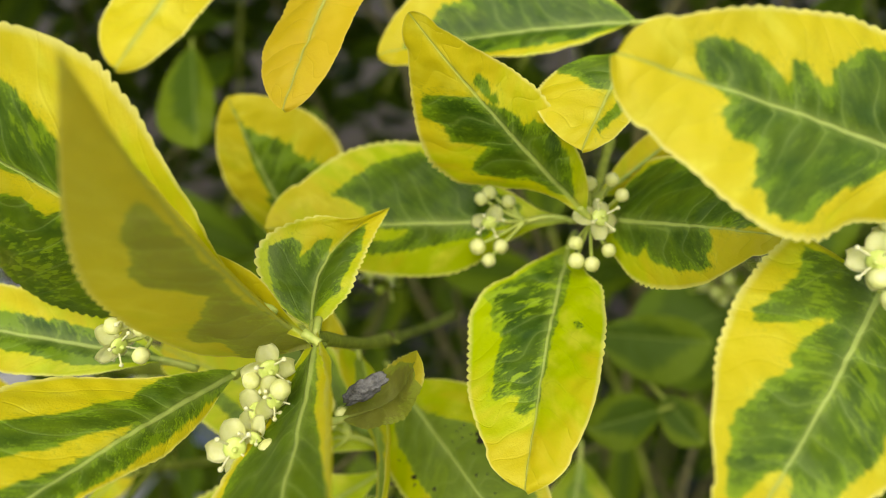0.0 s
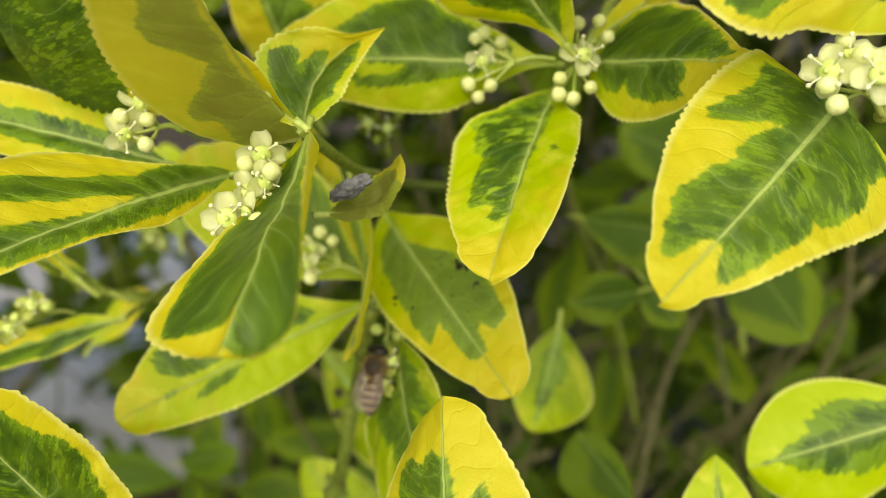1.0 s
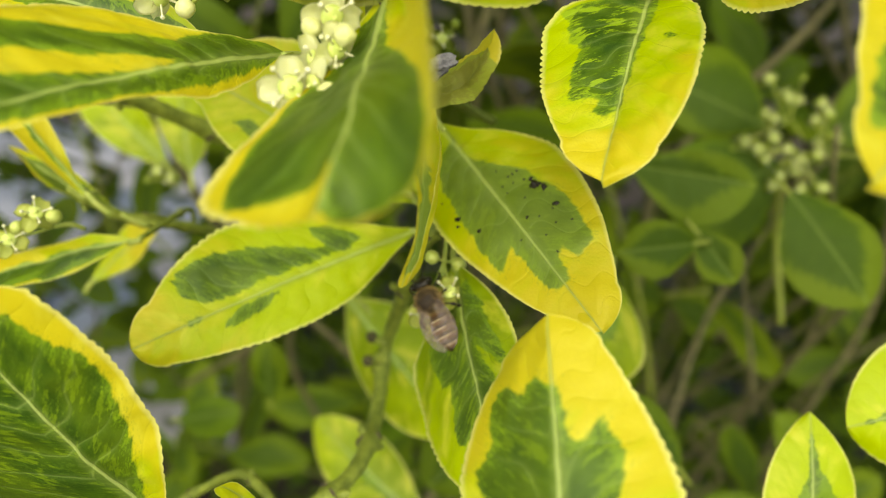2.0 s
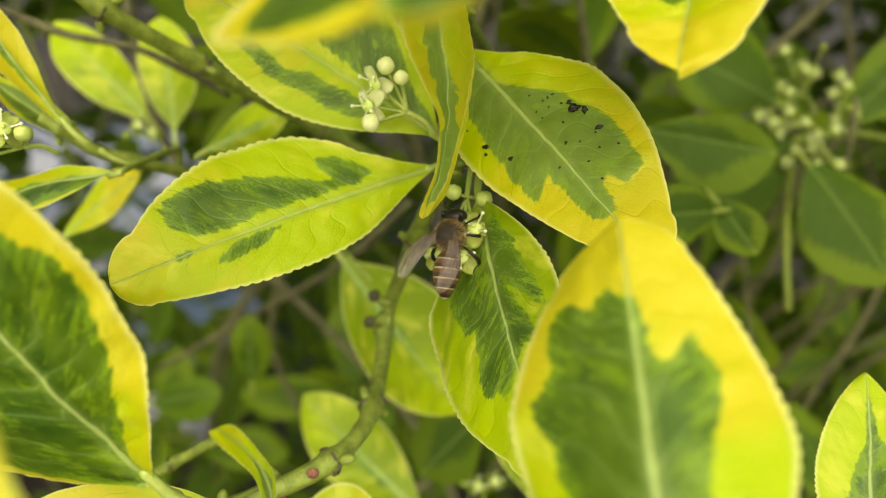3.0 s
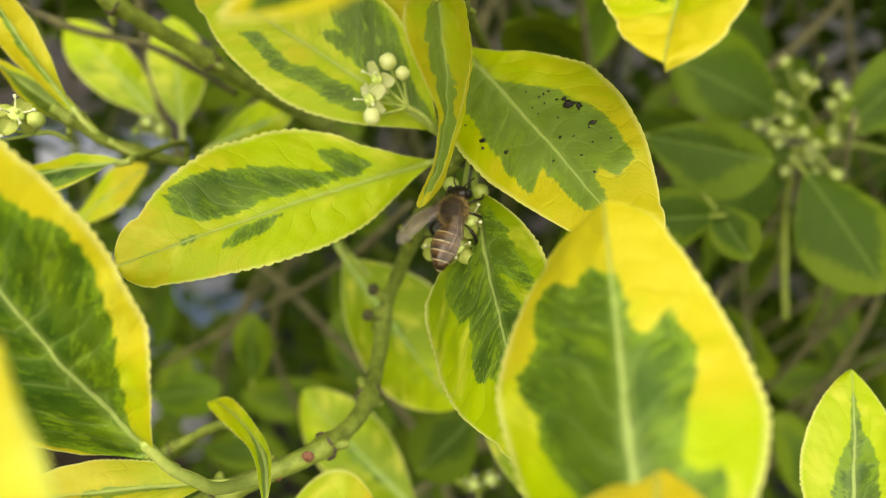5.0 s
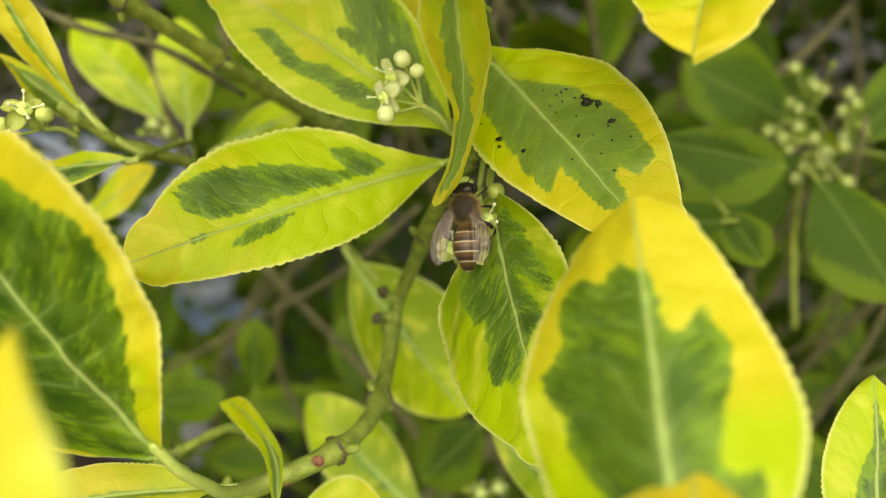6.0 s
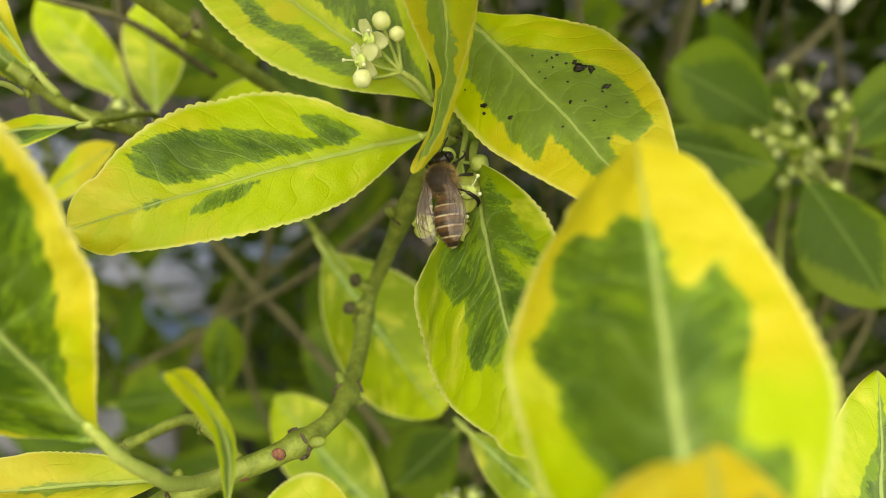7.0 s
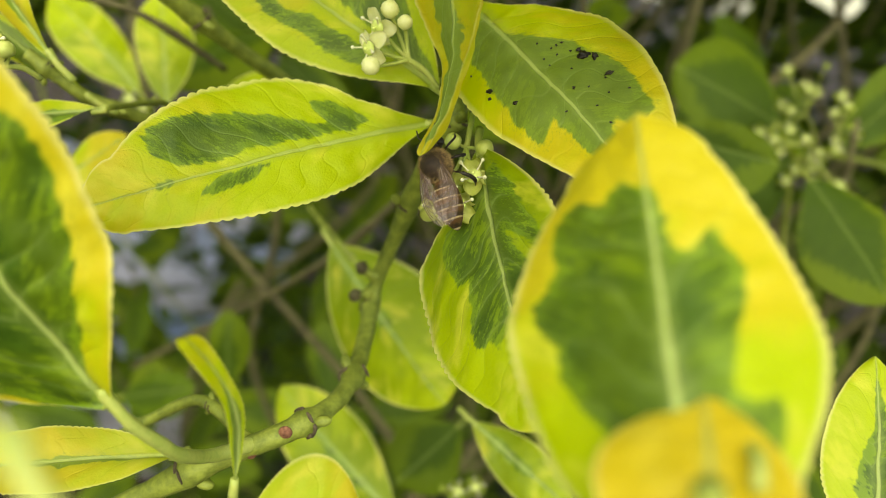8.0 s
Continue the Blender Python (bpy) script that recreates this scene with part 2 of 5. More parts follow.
BEE_FUR = rough_mat("bee_fur", (0.17, 0.105, 0.030), (0.50, 0.34, 0.13), 1500.0, 0.8, 0.3, 0.0001)
BEE_FUZZ = rough_mat("bee_fuzz", (0.06, 0.034, 0.011), (0.22, 0.14, 0.05), 1500.0, 0.8, 0.3, 0.0001)
BEE_SKIN = rough_mat("bee_thorax", (0.014, 0.008, 0.004), (0.040, 0.022, 0.008), 900.0, 0.7, 0.6, 0.0002)


def abdomen_mat():
    """Amber-brown plates, each dark at its hind edge, with bands of pale hair between."""
    n = Nodes("bee_abdomen")
    x, y, z = n.split(n.coords())
    hair = n.noise(n.vec(n.math("MULTIPLY", x, 5.0), n.math("MULTIPLY", y, 0.8), n.math("MULTIPLY", z, 5.0)), 900.0, 3.0)
    band = n.math("FRACT", n.math("ADD", n.math("MULTIPLY", n.math("ADD", y, 0.0200), 680.0), n.math("MULTIPLY", n.math("SUBTRACT", hair, 0.5), 0.16)))
    dark = n.math("MULTIPLY", n.step(band, 0.62, 0.40), n.step(band, 0.05, 0.14))
    pale = n.math("MAXIMUM", n.step(band, 0.14, 0.05), n.step(band, 0.90, 0.98))
    back = n.step(y, -0.0030, -0.0062)
    col = n.mix(hair, (0.075, 0.034, 0.010), (0.20, 0.095, 0.032))
    col = n.mix(n.math("MULTIPLY", dark, n.math("ADD", 0.78, n.math("MULTIPLY", back, 0.2))), col, (0.014, 0.008, 0.005))
    col = n.mix(n.math("MULTIPLY", back, 0.40), col, (0.030, 0.016, 0.008))
    col = n.mix(n.math("MULTIPLY", pale, n.math("ADD", 0.42, n.math("MULTIPLY", hair, 0.6))), col, (0.60, 0.49, 0.28))
    n.set(Base_Color=col, Roughness=0.38, Specular_IOR_Level=0.5)
    n.bump(n.math("ADD", n.math("MULTIPLY", band, 0.5), hair), 0.4, 0.0001)
    return n.mat


def wing_mat():
    """Clear, faintly smoky membrane."""
    n = Nodes("bee_wing")
    c = n.coords()
    haze = n.noise(c, 420.0, 3.0)
    n.set(Base_Color=n.mix(haze, (0.42, 0.31, 0.26), (0.68, 0.58, 0.52)), Roughness=0.16, Specular_IOR_Level=0.6)
    n.bump(n.noise(c, 900.0, 2.0), 0.25, 0.0001)
    clear = n.tree.nodes.new("ShaderNodeBsdfTransparent")
    clear.inputs[0].default_value = (0.95, 0.91, 0.88, 1.0)
    m = n.tree.nodes.new("ShaderNodeMixShader")
    n.put(m.inputs[0], n.math("ADD", 0.08, n.math("MULTIPLY", haze, 0.20)))
    n.tree.links.new(clear.outputs[0], m.inputs[1])
    n.tree.links.new(n.bsdf.outputs[0], m.inputs[2])
    n.tree.links.new(m.outputs[0], n.out.inputs[0])
    return n.mat


ABDOMEN, WING = abdomen_mat(), wing_mat()


# ---- builders ----
def part(name, bm, material, parent, label=""):
    """Links a bmesh as one mesh object under a thing or a part."""
    me = bpy.data.meshes.new(name)
    bm.to_mesh(me)
    bm.free()
    me.polygons.foreach_set("use_smooth", [True] * len(me.polygons))
    me.materials.append(material)
    ob = new(name, me)
    ob.parent = parent
    if label:
        ob["label"] = label
    return ob


def mesh_part(name, verts, faces, material, parent, label=""):
    me = bpy.data.meshes.new(name)
    me.from_pydata(verts, [], faces)
    me.polygons.foreach_set("use_smooth", [True] * len(me.polygons))
    me.materials.append(material)
    ob = new(name, me)
    ob.parent = parent
    if label:
        ob["label"] = label
    return ob


def shoot(label, at, group="shrub shoots"):
    e = new("leafy_shoot")
    e.empty_display_size = 0.01
    e.location = at
    return tagged(e, label, "shoot", group)


def smooth_path(points, per=8):
    """Catmull-Rom points through the given ones."""
    pts = [Vector(p) for p in points]
    pts = [pts[0] * 2 - pts[1], *pts, pts[-1] * 2 - pts[-2]]
    out = []
    for a, b, c, d in zip(pts, pts[1:], pts[2:], pts[3:]):
        for k in range(per):
            t = k / per
            out.append(0.5 * ((2 * b) + (c - a) * t + (2 * a - 5 * b + 4 * c - d) * t * t + (3 * b - a - 3 * c + d) * t ** 3))
    out.append(pts[-2])
    return out


def tube(path, radii, sides=8):
    """Vertices and faces of a closed tube along a path."""
    verts, faces = [], []
    ref = Vector((0.31, 0.22, 0.93))
    for i, p in enumerate(path):
        d = (path[min(i + 1, len(path) - 1)] - path[max(i - 1, 0)]).normalized()
        u = d.cross(ref).normalized()
        v = d.cross(u)
        for k in range(sides):
            a = 2 * math.pi * k / sides
            verts.append(tuple(p + (u * math.cos(a) + v * math.sin(a)) * radii[i]))
    for i in range(len(path) - 1):
        for k in range(sides):
            a, b = i * sides + k, i * sides + (k + 1) % sides
            faces.append((a, b, b + sides, a + sides))
    faces.append(tuple(range(sides - 1, -1, -1)))
    faces.append(tuple(range(len(verts) - sides, len(verts))))
    return verts, faces


def stem(parent, radius, points, material=None, name="stem", nodes=True, thin=1.0):
    """A twig with swollen nodes and dark leaf scars."""
    inv = parent.matrix_basis.translation
    path = [p - inv for p in smooth_path(points)]
    rad = []
    for i in range(len(path)):
        swell = 1.0 + 0.36 * math.exp(-((i % 13) - 6) ** 2 / 2.5) * (1 if nodes else 0)
        rad.append(radius * (1.0 + (thin - 1.0) * i / len(path)) * swell * (1.0 + 0.10 * noise.noise(path[i] * 300) + 0.08 * noise.noise(path[i] * 900)))
    verts, faces = tube(path, rad, 10)
    ob = mesh_part(name, verts, faces, material or STEM, parent)
    if nodes:
        for i in range(6, len(path) - 2, 13):
            d = (path[i + 1] - path[i - 1]).normalized()
            lump = random.Random(i + len(path))
            for q in range(5):                                            # corky ridges, broken round the twig
                side = d.orthogonal().normalized()
                side.rotate(Matrix.Rotation(lump.uniform(0, 6.28), 3, d))
                at = path[i] + side * rad[i] * 0.96 + d * radius * lump.uniform(-0.7, 0.7)
                turn = Matrix((d.cross(side), d, side)).transposed()
                bm = bmesh.new()
                ball(bm, at, rad[i] * lump.uniform(0.3, 0.75), radius * lump.uniform(0.08, 0.2), rad[i] * 0.16, turn, 10, 6)
                part("corky_ridge", bm, NODE, ob, "dark corky ridge")
            u = d.cross(Vector((0.2, -1.0, 0.3))).normalized()
            if (i // 13) % 2:
                u = d.cross(u).normalized()
            for sgn in (-1, 1):
                turn = (d + u * sgn * 0.9).normalized().to_track_quat("Z", "Y").to_matrix()
                bm = bmesh.new()
                ball(bm, path[i] + u * sgn * rad[i] * 1.15 + d * radius * 0.7, radius * 0.55, radius * 0.5, radius * 0.85, turn, 10, 8)
                part("side_bud", bm, material or STEM, ob)
    return ob


def width_at(s, a=0.95, b=0.7):
    m = a / (a + b)
    return (max(s, 1e-6) / m) ** a * (max(1 - s, 0.0) / (1 - m)) ** b


def spline(xs, ys):
    """A smooth curve through knots that does not overshoot them."""
    d = [(b - a) / (q - p) for a, b, p, q in zip(ys, ys[1:], xs, xs[1:])]
    m = [d[0]] + [0.0 if a * b <= 0 else 2 * a * b / (a + b) for a, b in zip(d, d[1:])] + [d[-1]]

    def curve(x):
        if x > xs[-2]:                                                    # a blunt round tip
            return ys[-2] * max(0.0, 1.0 - ((x - xs[-2]) / (xs[-1] - xs[-2])) ** 2) ** 0.62
        i = min(max(int(np.searchsorted(xs, x)) - 1, 0), len(xs) - 2)
        h = xs[i + 1] - xs[i]
        t = (x - xs[i]) / h
        return (2 * t ** 3 - 3 * t * t + 1) * ys[i] + (t ** 3 - 2 * t * t + t) * h * m[i] + (3 * t * t - 2 * t ** 3) * ys[i + 1] + (t ** 3 - t * t) * h * m[i + 1]
    return curve


def ring_distance(points, ring):
    """Signed distance of plane points to a closed ring, positive inside."""
    p = np.array(points)
    best, inside = np.full(len(p), 1e9), np.zeros(len(p), bool)
    for a, b in zip(ring, ring[1:] + ring[:1]):
        a, b = np.array(a), np.array(b)
        e = b - a
        k = np.clip((p - a) @ e / max(e @ e, 1e-12), 0, 1)
        best = np.minimum(best, np.hypot(*(p - a - k[:, None] * e).T))
        if a[1] != b[1]:
            inside ^= ((a[1] > p[:, 1]) != (b[1] > p[:, 1])) & (p[:, 0] < (b[0] - a[0]) * (p[:, 1] - a[1]) / (b[1] - a[1]) + a[0])
    return np.where(inside, best, -best)


def heart_field(points, hearts, bays):
    """How deep each point lies in the green heart of a blade, in centimetres."""
    f = np.max([ring_distance(points, r) for r in hearts], axis=0)
    for r in bays:
        f = np.minimum(f, -ring_distance(points, r))
    return [float(v) for v in f * 100.0]


def leaf_mesh(name, length, width, fold, green_l, green_r, lime, pale=0.0, bow=0.03, rows=132, cols=9, teeth=0.040, seed=0.0, wave=0.02, sweep=0.0, shape=(0.95, 0.7), patches=(), edges=None, heart=(), bay=(), fleck=0.1, grade=1.25):
    """A serrated obovate blade in its own space: base at the origin, tip on +y, upper face +z."""
    knots = (0.0, 0.1, 0.3, 0.5, 0.7, 0.9, 1.0)
    if heart:
        cols = 15
    else:
        gl, gr = (green_l[0], *green_l, -0.2), (green_r[0], *green_r, -0.2)
    stations = tuple(k / 10 for k in range(11))
    sides = [spline(stations, (0.3, *e, 0.0)) for e in edges] if edges else None
    verts, gm, lf, ed, vn, faces, flat = [], [], [], [], [], [], []
    for i in range(rows + 1):
        s = i / rows
        f = width_at(s, *shape)
        zb = bow * length * 4 * s * (1 - s)
        for j in range(-cols, cols + 1):
            t = j / cols
            w, turn = (width[0], radians(fold[0])) if t < 0 else (width[1], radians(fold[1]))
            if sides:
                f = sides[0 if t < 0 else 1](s) * 0.001 / w
            half = max(w * f, 0.00045 * (1 - s))
            if abs(j) == cols:
                saw = (0.0, 0.6, 0.95, 0.75)[i % 4]
                half *= 1.0 + teeth * (0.55 + 0.9 * noise.noise(Vector((s * 7.0, seed, t)))) * (saw - 0.5) * (1.0 if 0.12 < s < 0.97 else 0.3)
            x = t * half * math.cos(turn)
            z = zb + abs(t) * half * math.sin(turn)
            z -= 0.15 * abs(x) * abs(t)                                   # margins roll down a little
            z += wave * length * t * t * math.sin(s * 9.0 + seed * 1.7 + (2.0 if t < 0 else 0.0))
            z -= 0.00022 * math.exp(-(x / 0.0006) ** 2) * (1 - s)         # groove over the midrib
            q = Vector((x * 170 + seed, s * length * 170, seed * 2.0))
            z += (0.00050 * noise.noise(q) + 0.00022 * noise.noise(q * 2.7)) * min(1.0, half / 0.004)  # puckering
            vp = (s * length * 1000 - abs(t) * w * f * 750 + (1.1 if t < 0 else -1.1)) / 4.6 + 0.9 * noise.noise(Vector((s * 5.0, t * 2.0, seed * 3.1)))
            z += 0.00016 * abs(math.sin(math.pi * (vp - 0.5))) * min(1.0, half / 0.005) * (1.0 - 0.6 * abs(t))  # quilted between the side veins
            x += sweep * length * 4 * s * (1 - s)
            verts.append((x, s * length, z))
            if heart:
                flat.append((t * half, s * length))
            else:
                m = float(np.interp(s, knots, gl if t < 0 else gr)) - abs(t)
                for ps, pt, ds, dt, sign in patches:                      # green islands and bays of the margin colour
                    k = (1.0 - math.hypot((s - ps) / ds, (t - pt) / dt)) * 0.35
                    m = max(m, k) if sign > 0 else min(m, -k)
                gm.append(m)
            ed.append(abs(t))
            vn.append(vp)
            lf.append((s, t * w * f * 1000.0, s * length * 1000.0))
    if heart:
        def at(s, t):
            w = sides[0 if t < 0 else 1](min(max(s, 0.0), 1.0)) * 0.001 if sides else width[0 if t < 0 else 1] * width_at(s, *shape)
            return (t * max(w, 0.0012), s * length)
        gm = heart_field(flat, [[at(*p) for p in ring] for ring in heart], [[at(*p) for p in ring] for ring in bay])
    n = 2 * cols + 1
    for i in range(rows):
        for j in range(n - 1):
            a = i * n + j
            faces.append((a, a + 1, a + n + 1, a + n))
    me = bpy.data.meshes.new(name)
    me.from_pydata(verts, [], faces)
    me.polygons.foreach_set("use_smooth", [True] * len(me.polygons))
    me.attributes.new("wob", "FLOAT", "POINT").data.foreach_set("value", [0.25 if heart else 1.0] * len(verts))
    me.attributes.new("fleck", "FLOAT", "POINT").data.foreach_set("value", [fleck] * len(verts))
    me.attributes.new("grade", "FLOAT", "POINT").data.foreach_set("value", [grade] * len(verts))
    me.attributes.new("gm", "FLOAT", "POINT").data.foreach_set("value", gm)
    me.attributes.new("lf", "FLOAT_VECTOR", "POINT").data.foreach_set("vector", [c for v in lf for c in v])
    me.attributes.new("vn", "FLOAT", "POINT").data.foreach_set("value", vn)
    me.attributes.new("ed", "FLOAT", "POINT").data.foreach_set("value", ed)
    me.attributes.new("tone", "FLOAT_VECTOR", "POINT").data.foreach_set("vector", [lime, pale, seed] * len(verts))
    return me


COUNT = [0]


def leaf(parent, base, tip, face, width, fold, green_l, green_r, lime, pale=0.0, label="", mat=None, stalk=0.0042, **more):
    """A blade from base to tip, upper side towards face, hung on a short petiole."""
    COUNT[0] += 1
    base, tip = Vector(base), Vector(tip)
    y = (tip - base).normalized()
    z = Vector(face)
    z = (z - y * z.dot(y)).normalized()
    x = y.cross(z)
    length = (tip - base).length
    me = leaf_mesh("leaf", length, width, fold, green_l, green_r, lime, pale, seed=COUNT[0] * 3.7, **more)
    me.materials.append(mat or LEAF)
    ob = new("leaf", me)
    ob.parent = parent
    m = Matrix((x, y, z)).transposed().to_4x4()
    m.translation = base - parent.matrix_basis.translation
    ob.matrix_basis = m
    if label:
        ob["label"] = label
    path = smooth_path([(0, 0.0015, -0.0001), (0, -stalk * 0.3, -0.0003), (0, -stalk, -stalk / 3)], 4)
    v, f = tube(path, [0.00055 + 0.0001 * abs(k - 4) / 4 for k in range(len(path))], 8)
    mesh_part("petiole", v, f, STEM if mat else PETIOLE, ob)
    return ob


def resample(points, count):
    """Evenly spaced points along a smooth curve through the given ones."""
    path = smooth_path(points, 12)
    run = [0.0]
    for a, b in zip(path, path[1:]):
        run.append(run[-1] + (b - a).length)
    out = []
    for k in range(count + 1):
        d = run[-1] * k / count
        i = min(max(j for j in range(len(run)) if run[j] <= d + 1e-12), len(path) - 2)
        out.append(path[i].lerp(path[i + 1], (d - run[i]) / max(run[i + 1] - run[i], 1e-9)))
    return out, run[-1]


def cupped_leaf(parent, rib, left, right, sag, green_l, green_r, lime, pale=0.0, patches=(), rows=96, cols=10, seed=5.5, heart=()):
    """A blade that is cupped along a bent midrib: each half hangs between the rib and its own curved margin."""
    knots = (0.0, 0.1, 0.3, 0.5, 0.7, 0.9, 1.0)
    if not heart:
        gl, gr = (green_l[0], *green_l, -0.2), (green_r[0], *green_r, -0.2)
    mid, length = resample(rib, rows)
    edges = [resample(left, rows)[0], resample(right, rows)[0]]
    off = mid[0].copy()
    verts, gm, lf, ed, vn, faces = [], [], [], [], [], []
    for i in range(rows + 1):
        s = i / rows
        for j in range(-cols, cols + 1):
            t = j / cols
            rim = edges[0 if t < 0 else 1][i]
            across = rim - mid[i]
            along = mid[min(i + 1, rows)] - mid[max(i - 1, 0)]
            up = across.cross(along)
            up = (up if t < 0 else -up).normalized() if up.length > 1e-12 else Vector((0, -1, 0))
            p = mid[i] + across * abs(t)
            k = min(1.0, across.length / 0.006)
            p -= up * sag * k * 4 * abs(t) * (1 - abs(t)) * (0.35 if t < 0 else 1.0)
            p -= up * 0.0002 * math.exp(-(across.length * t / 0.0006) ** 2) * (1 - s)
            p += up * (0.0004 * noise.noise(Vector((t * 3 + seed, s * 7, 0))) + 0.0002 * noise.noise(Vector((t * 9, s * 20, seed)))) * k
            if abs(j) == cols and 0.1 < s < 0.97:
                p += across.normalized() * 0.00045 * min(1.0, across.length / 0.007) * ((0.0, 0.6, 0.95, 0.75)[i % 4] - 0.5)
            if not heart:
                m = float(np.interp(s, knots, gl if t < 0 else gr)) - abs(t)
                for ps, pt, ds, dt, sign in patches:
                    q = (1.0 - math.hypot((s - ps) / ds, (t - pt) / dt)) * 0.35
                    m = max(m, q) if sign > 0 else min(m, -q)
                gm.append(m)
            verts.append(tuple(p - off))
            ed.append(abs(t))
            w = across.length * 1000
            vn.append((s * length * 1000 - abs(t) * w * 0.75 + (1.1 if t < 0 else -1.1)) / 4.6 + 0.9 * noise.noise(Vector((s * 5.0, t * 2.0, seed * 3.1))))
            lf.append((s, t * w, s * length * 1000))
    n = 2 * cols + 1
    for i in range(rows):
        for j in range(n - 1):
            a = i * n + j
            faces.append((a, a + 1, a + n + 1, a + n))
    if heart:
        def at(s, t):
            i = min(int(s * rows), rows)
            return (t * (edges[0 if t < 0 else 1][i] - mid[i]).length, s * length)
        gm = heart_field([at(i / rows, j / cols) for i in range(rows + 1) for j in range(-cols, cols + 1)], [[at(*p) for p in ring] for ring in heart], [])
        gm = [v * 1.6 for v in gm]
    ob = mesh_part("leaf", verts, faces, LEAF, parent)
    me = ob.data
    for nm, vals in (("gm", gm), ("ed", ed), ("vn", vn)):
        me.attributes.new(nm, "FLOAT", "POINT").data.foreach_set("value", vals)
    me.attributes.new("grade", "FLOAT", "POINT").data.foreach_set("value", [1.25] * len(verts))
    me.attributes.new("lf", "FLOAT_VECTOR", "POINT").data.foreach_set("vector", [c for v in lf for c in v])
    me.attributes.new("tone", "FLOAT_VECTOR", "POINT").data.foreach_set("vector", [lime, pale, seed] * len(verts))
    me.attributes.new("wob", "FLOAT", "POINT").data.foreach_set("value", [0.25 if heart else 1.0] * len(verts))
    ob.location = off - parent.matrix_basis.translation
    d = (mid[4] - mid[0]).normalized()
    v, f = tube([d * q for q in (0.0012, 0.0, -0.001, -0.002)], [0.0005, 0.00055, 0.0006, 0.0006], 8)
    mesh_part("petiole", v, f, PETIOLE, ob)
    return ob


def ball(bm, at, rx, ry, rz, turn=None, seg=12, rings=8):
    """An ellipsoid added to a bmesh."""
    made = bmesh.ops.create_uvsphere(bm, u_segments=seg, v_segments=rings, radius=1.0)["verts"]
    for v in made:
        c = Vector((v.co.x * rx, v.co.y * ry, v.co.z * rz))
        v.co = (turn @ c if turn else c) + Vector(at)
    return made


def flower_mesh(r, seed):
    """Four rounded petals; returned apart from the disc and stamens."""
    rnd = random.Random(seed)
    made = []
    for k in range(4):
        petals = bmesh.new()
        a = math.pi / 2 * k + rnd.uniform(-0.15, 0.15)
        tilt = rnd.uniform(-0.35, 0.55)
        grid = []
        for i in range(7):
            s = i / 6
            row = []
            for j in range(-3, 4):
                t = j / 3
                w = 0.50 * r * math.sin(math.pi * (0.12 + 0.78 * s)) ** 0.5
                px, py = t * w, r * (0.16 + 0.95 * s)
                pz = math.sin(tilt) * py - 0.20 * r * (1 - t * t) - 0.22 * r * s * s
                c, sn = math.cos(a), math.sin(a)
                row.append(petals.verts.new((px * c - py * sn, px * sn + py * c, pz)))
            grid.append(row)
        for i in range(6):
            for j in range(6):
                petals.faces.new((grid[i][j], grid[i][j + 1], grid[i + 1][j + 1], grid[i + 1][j]))
        bmesh.ops.solidify(petals, geom=petals.faces[:], thickness=r * 0.24)
        made.append(petals)
    return made


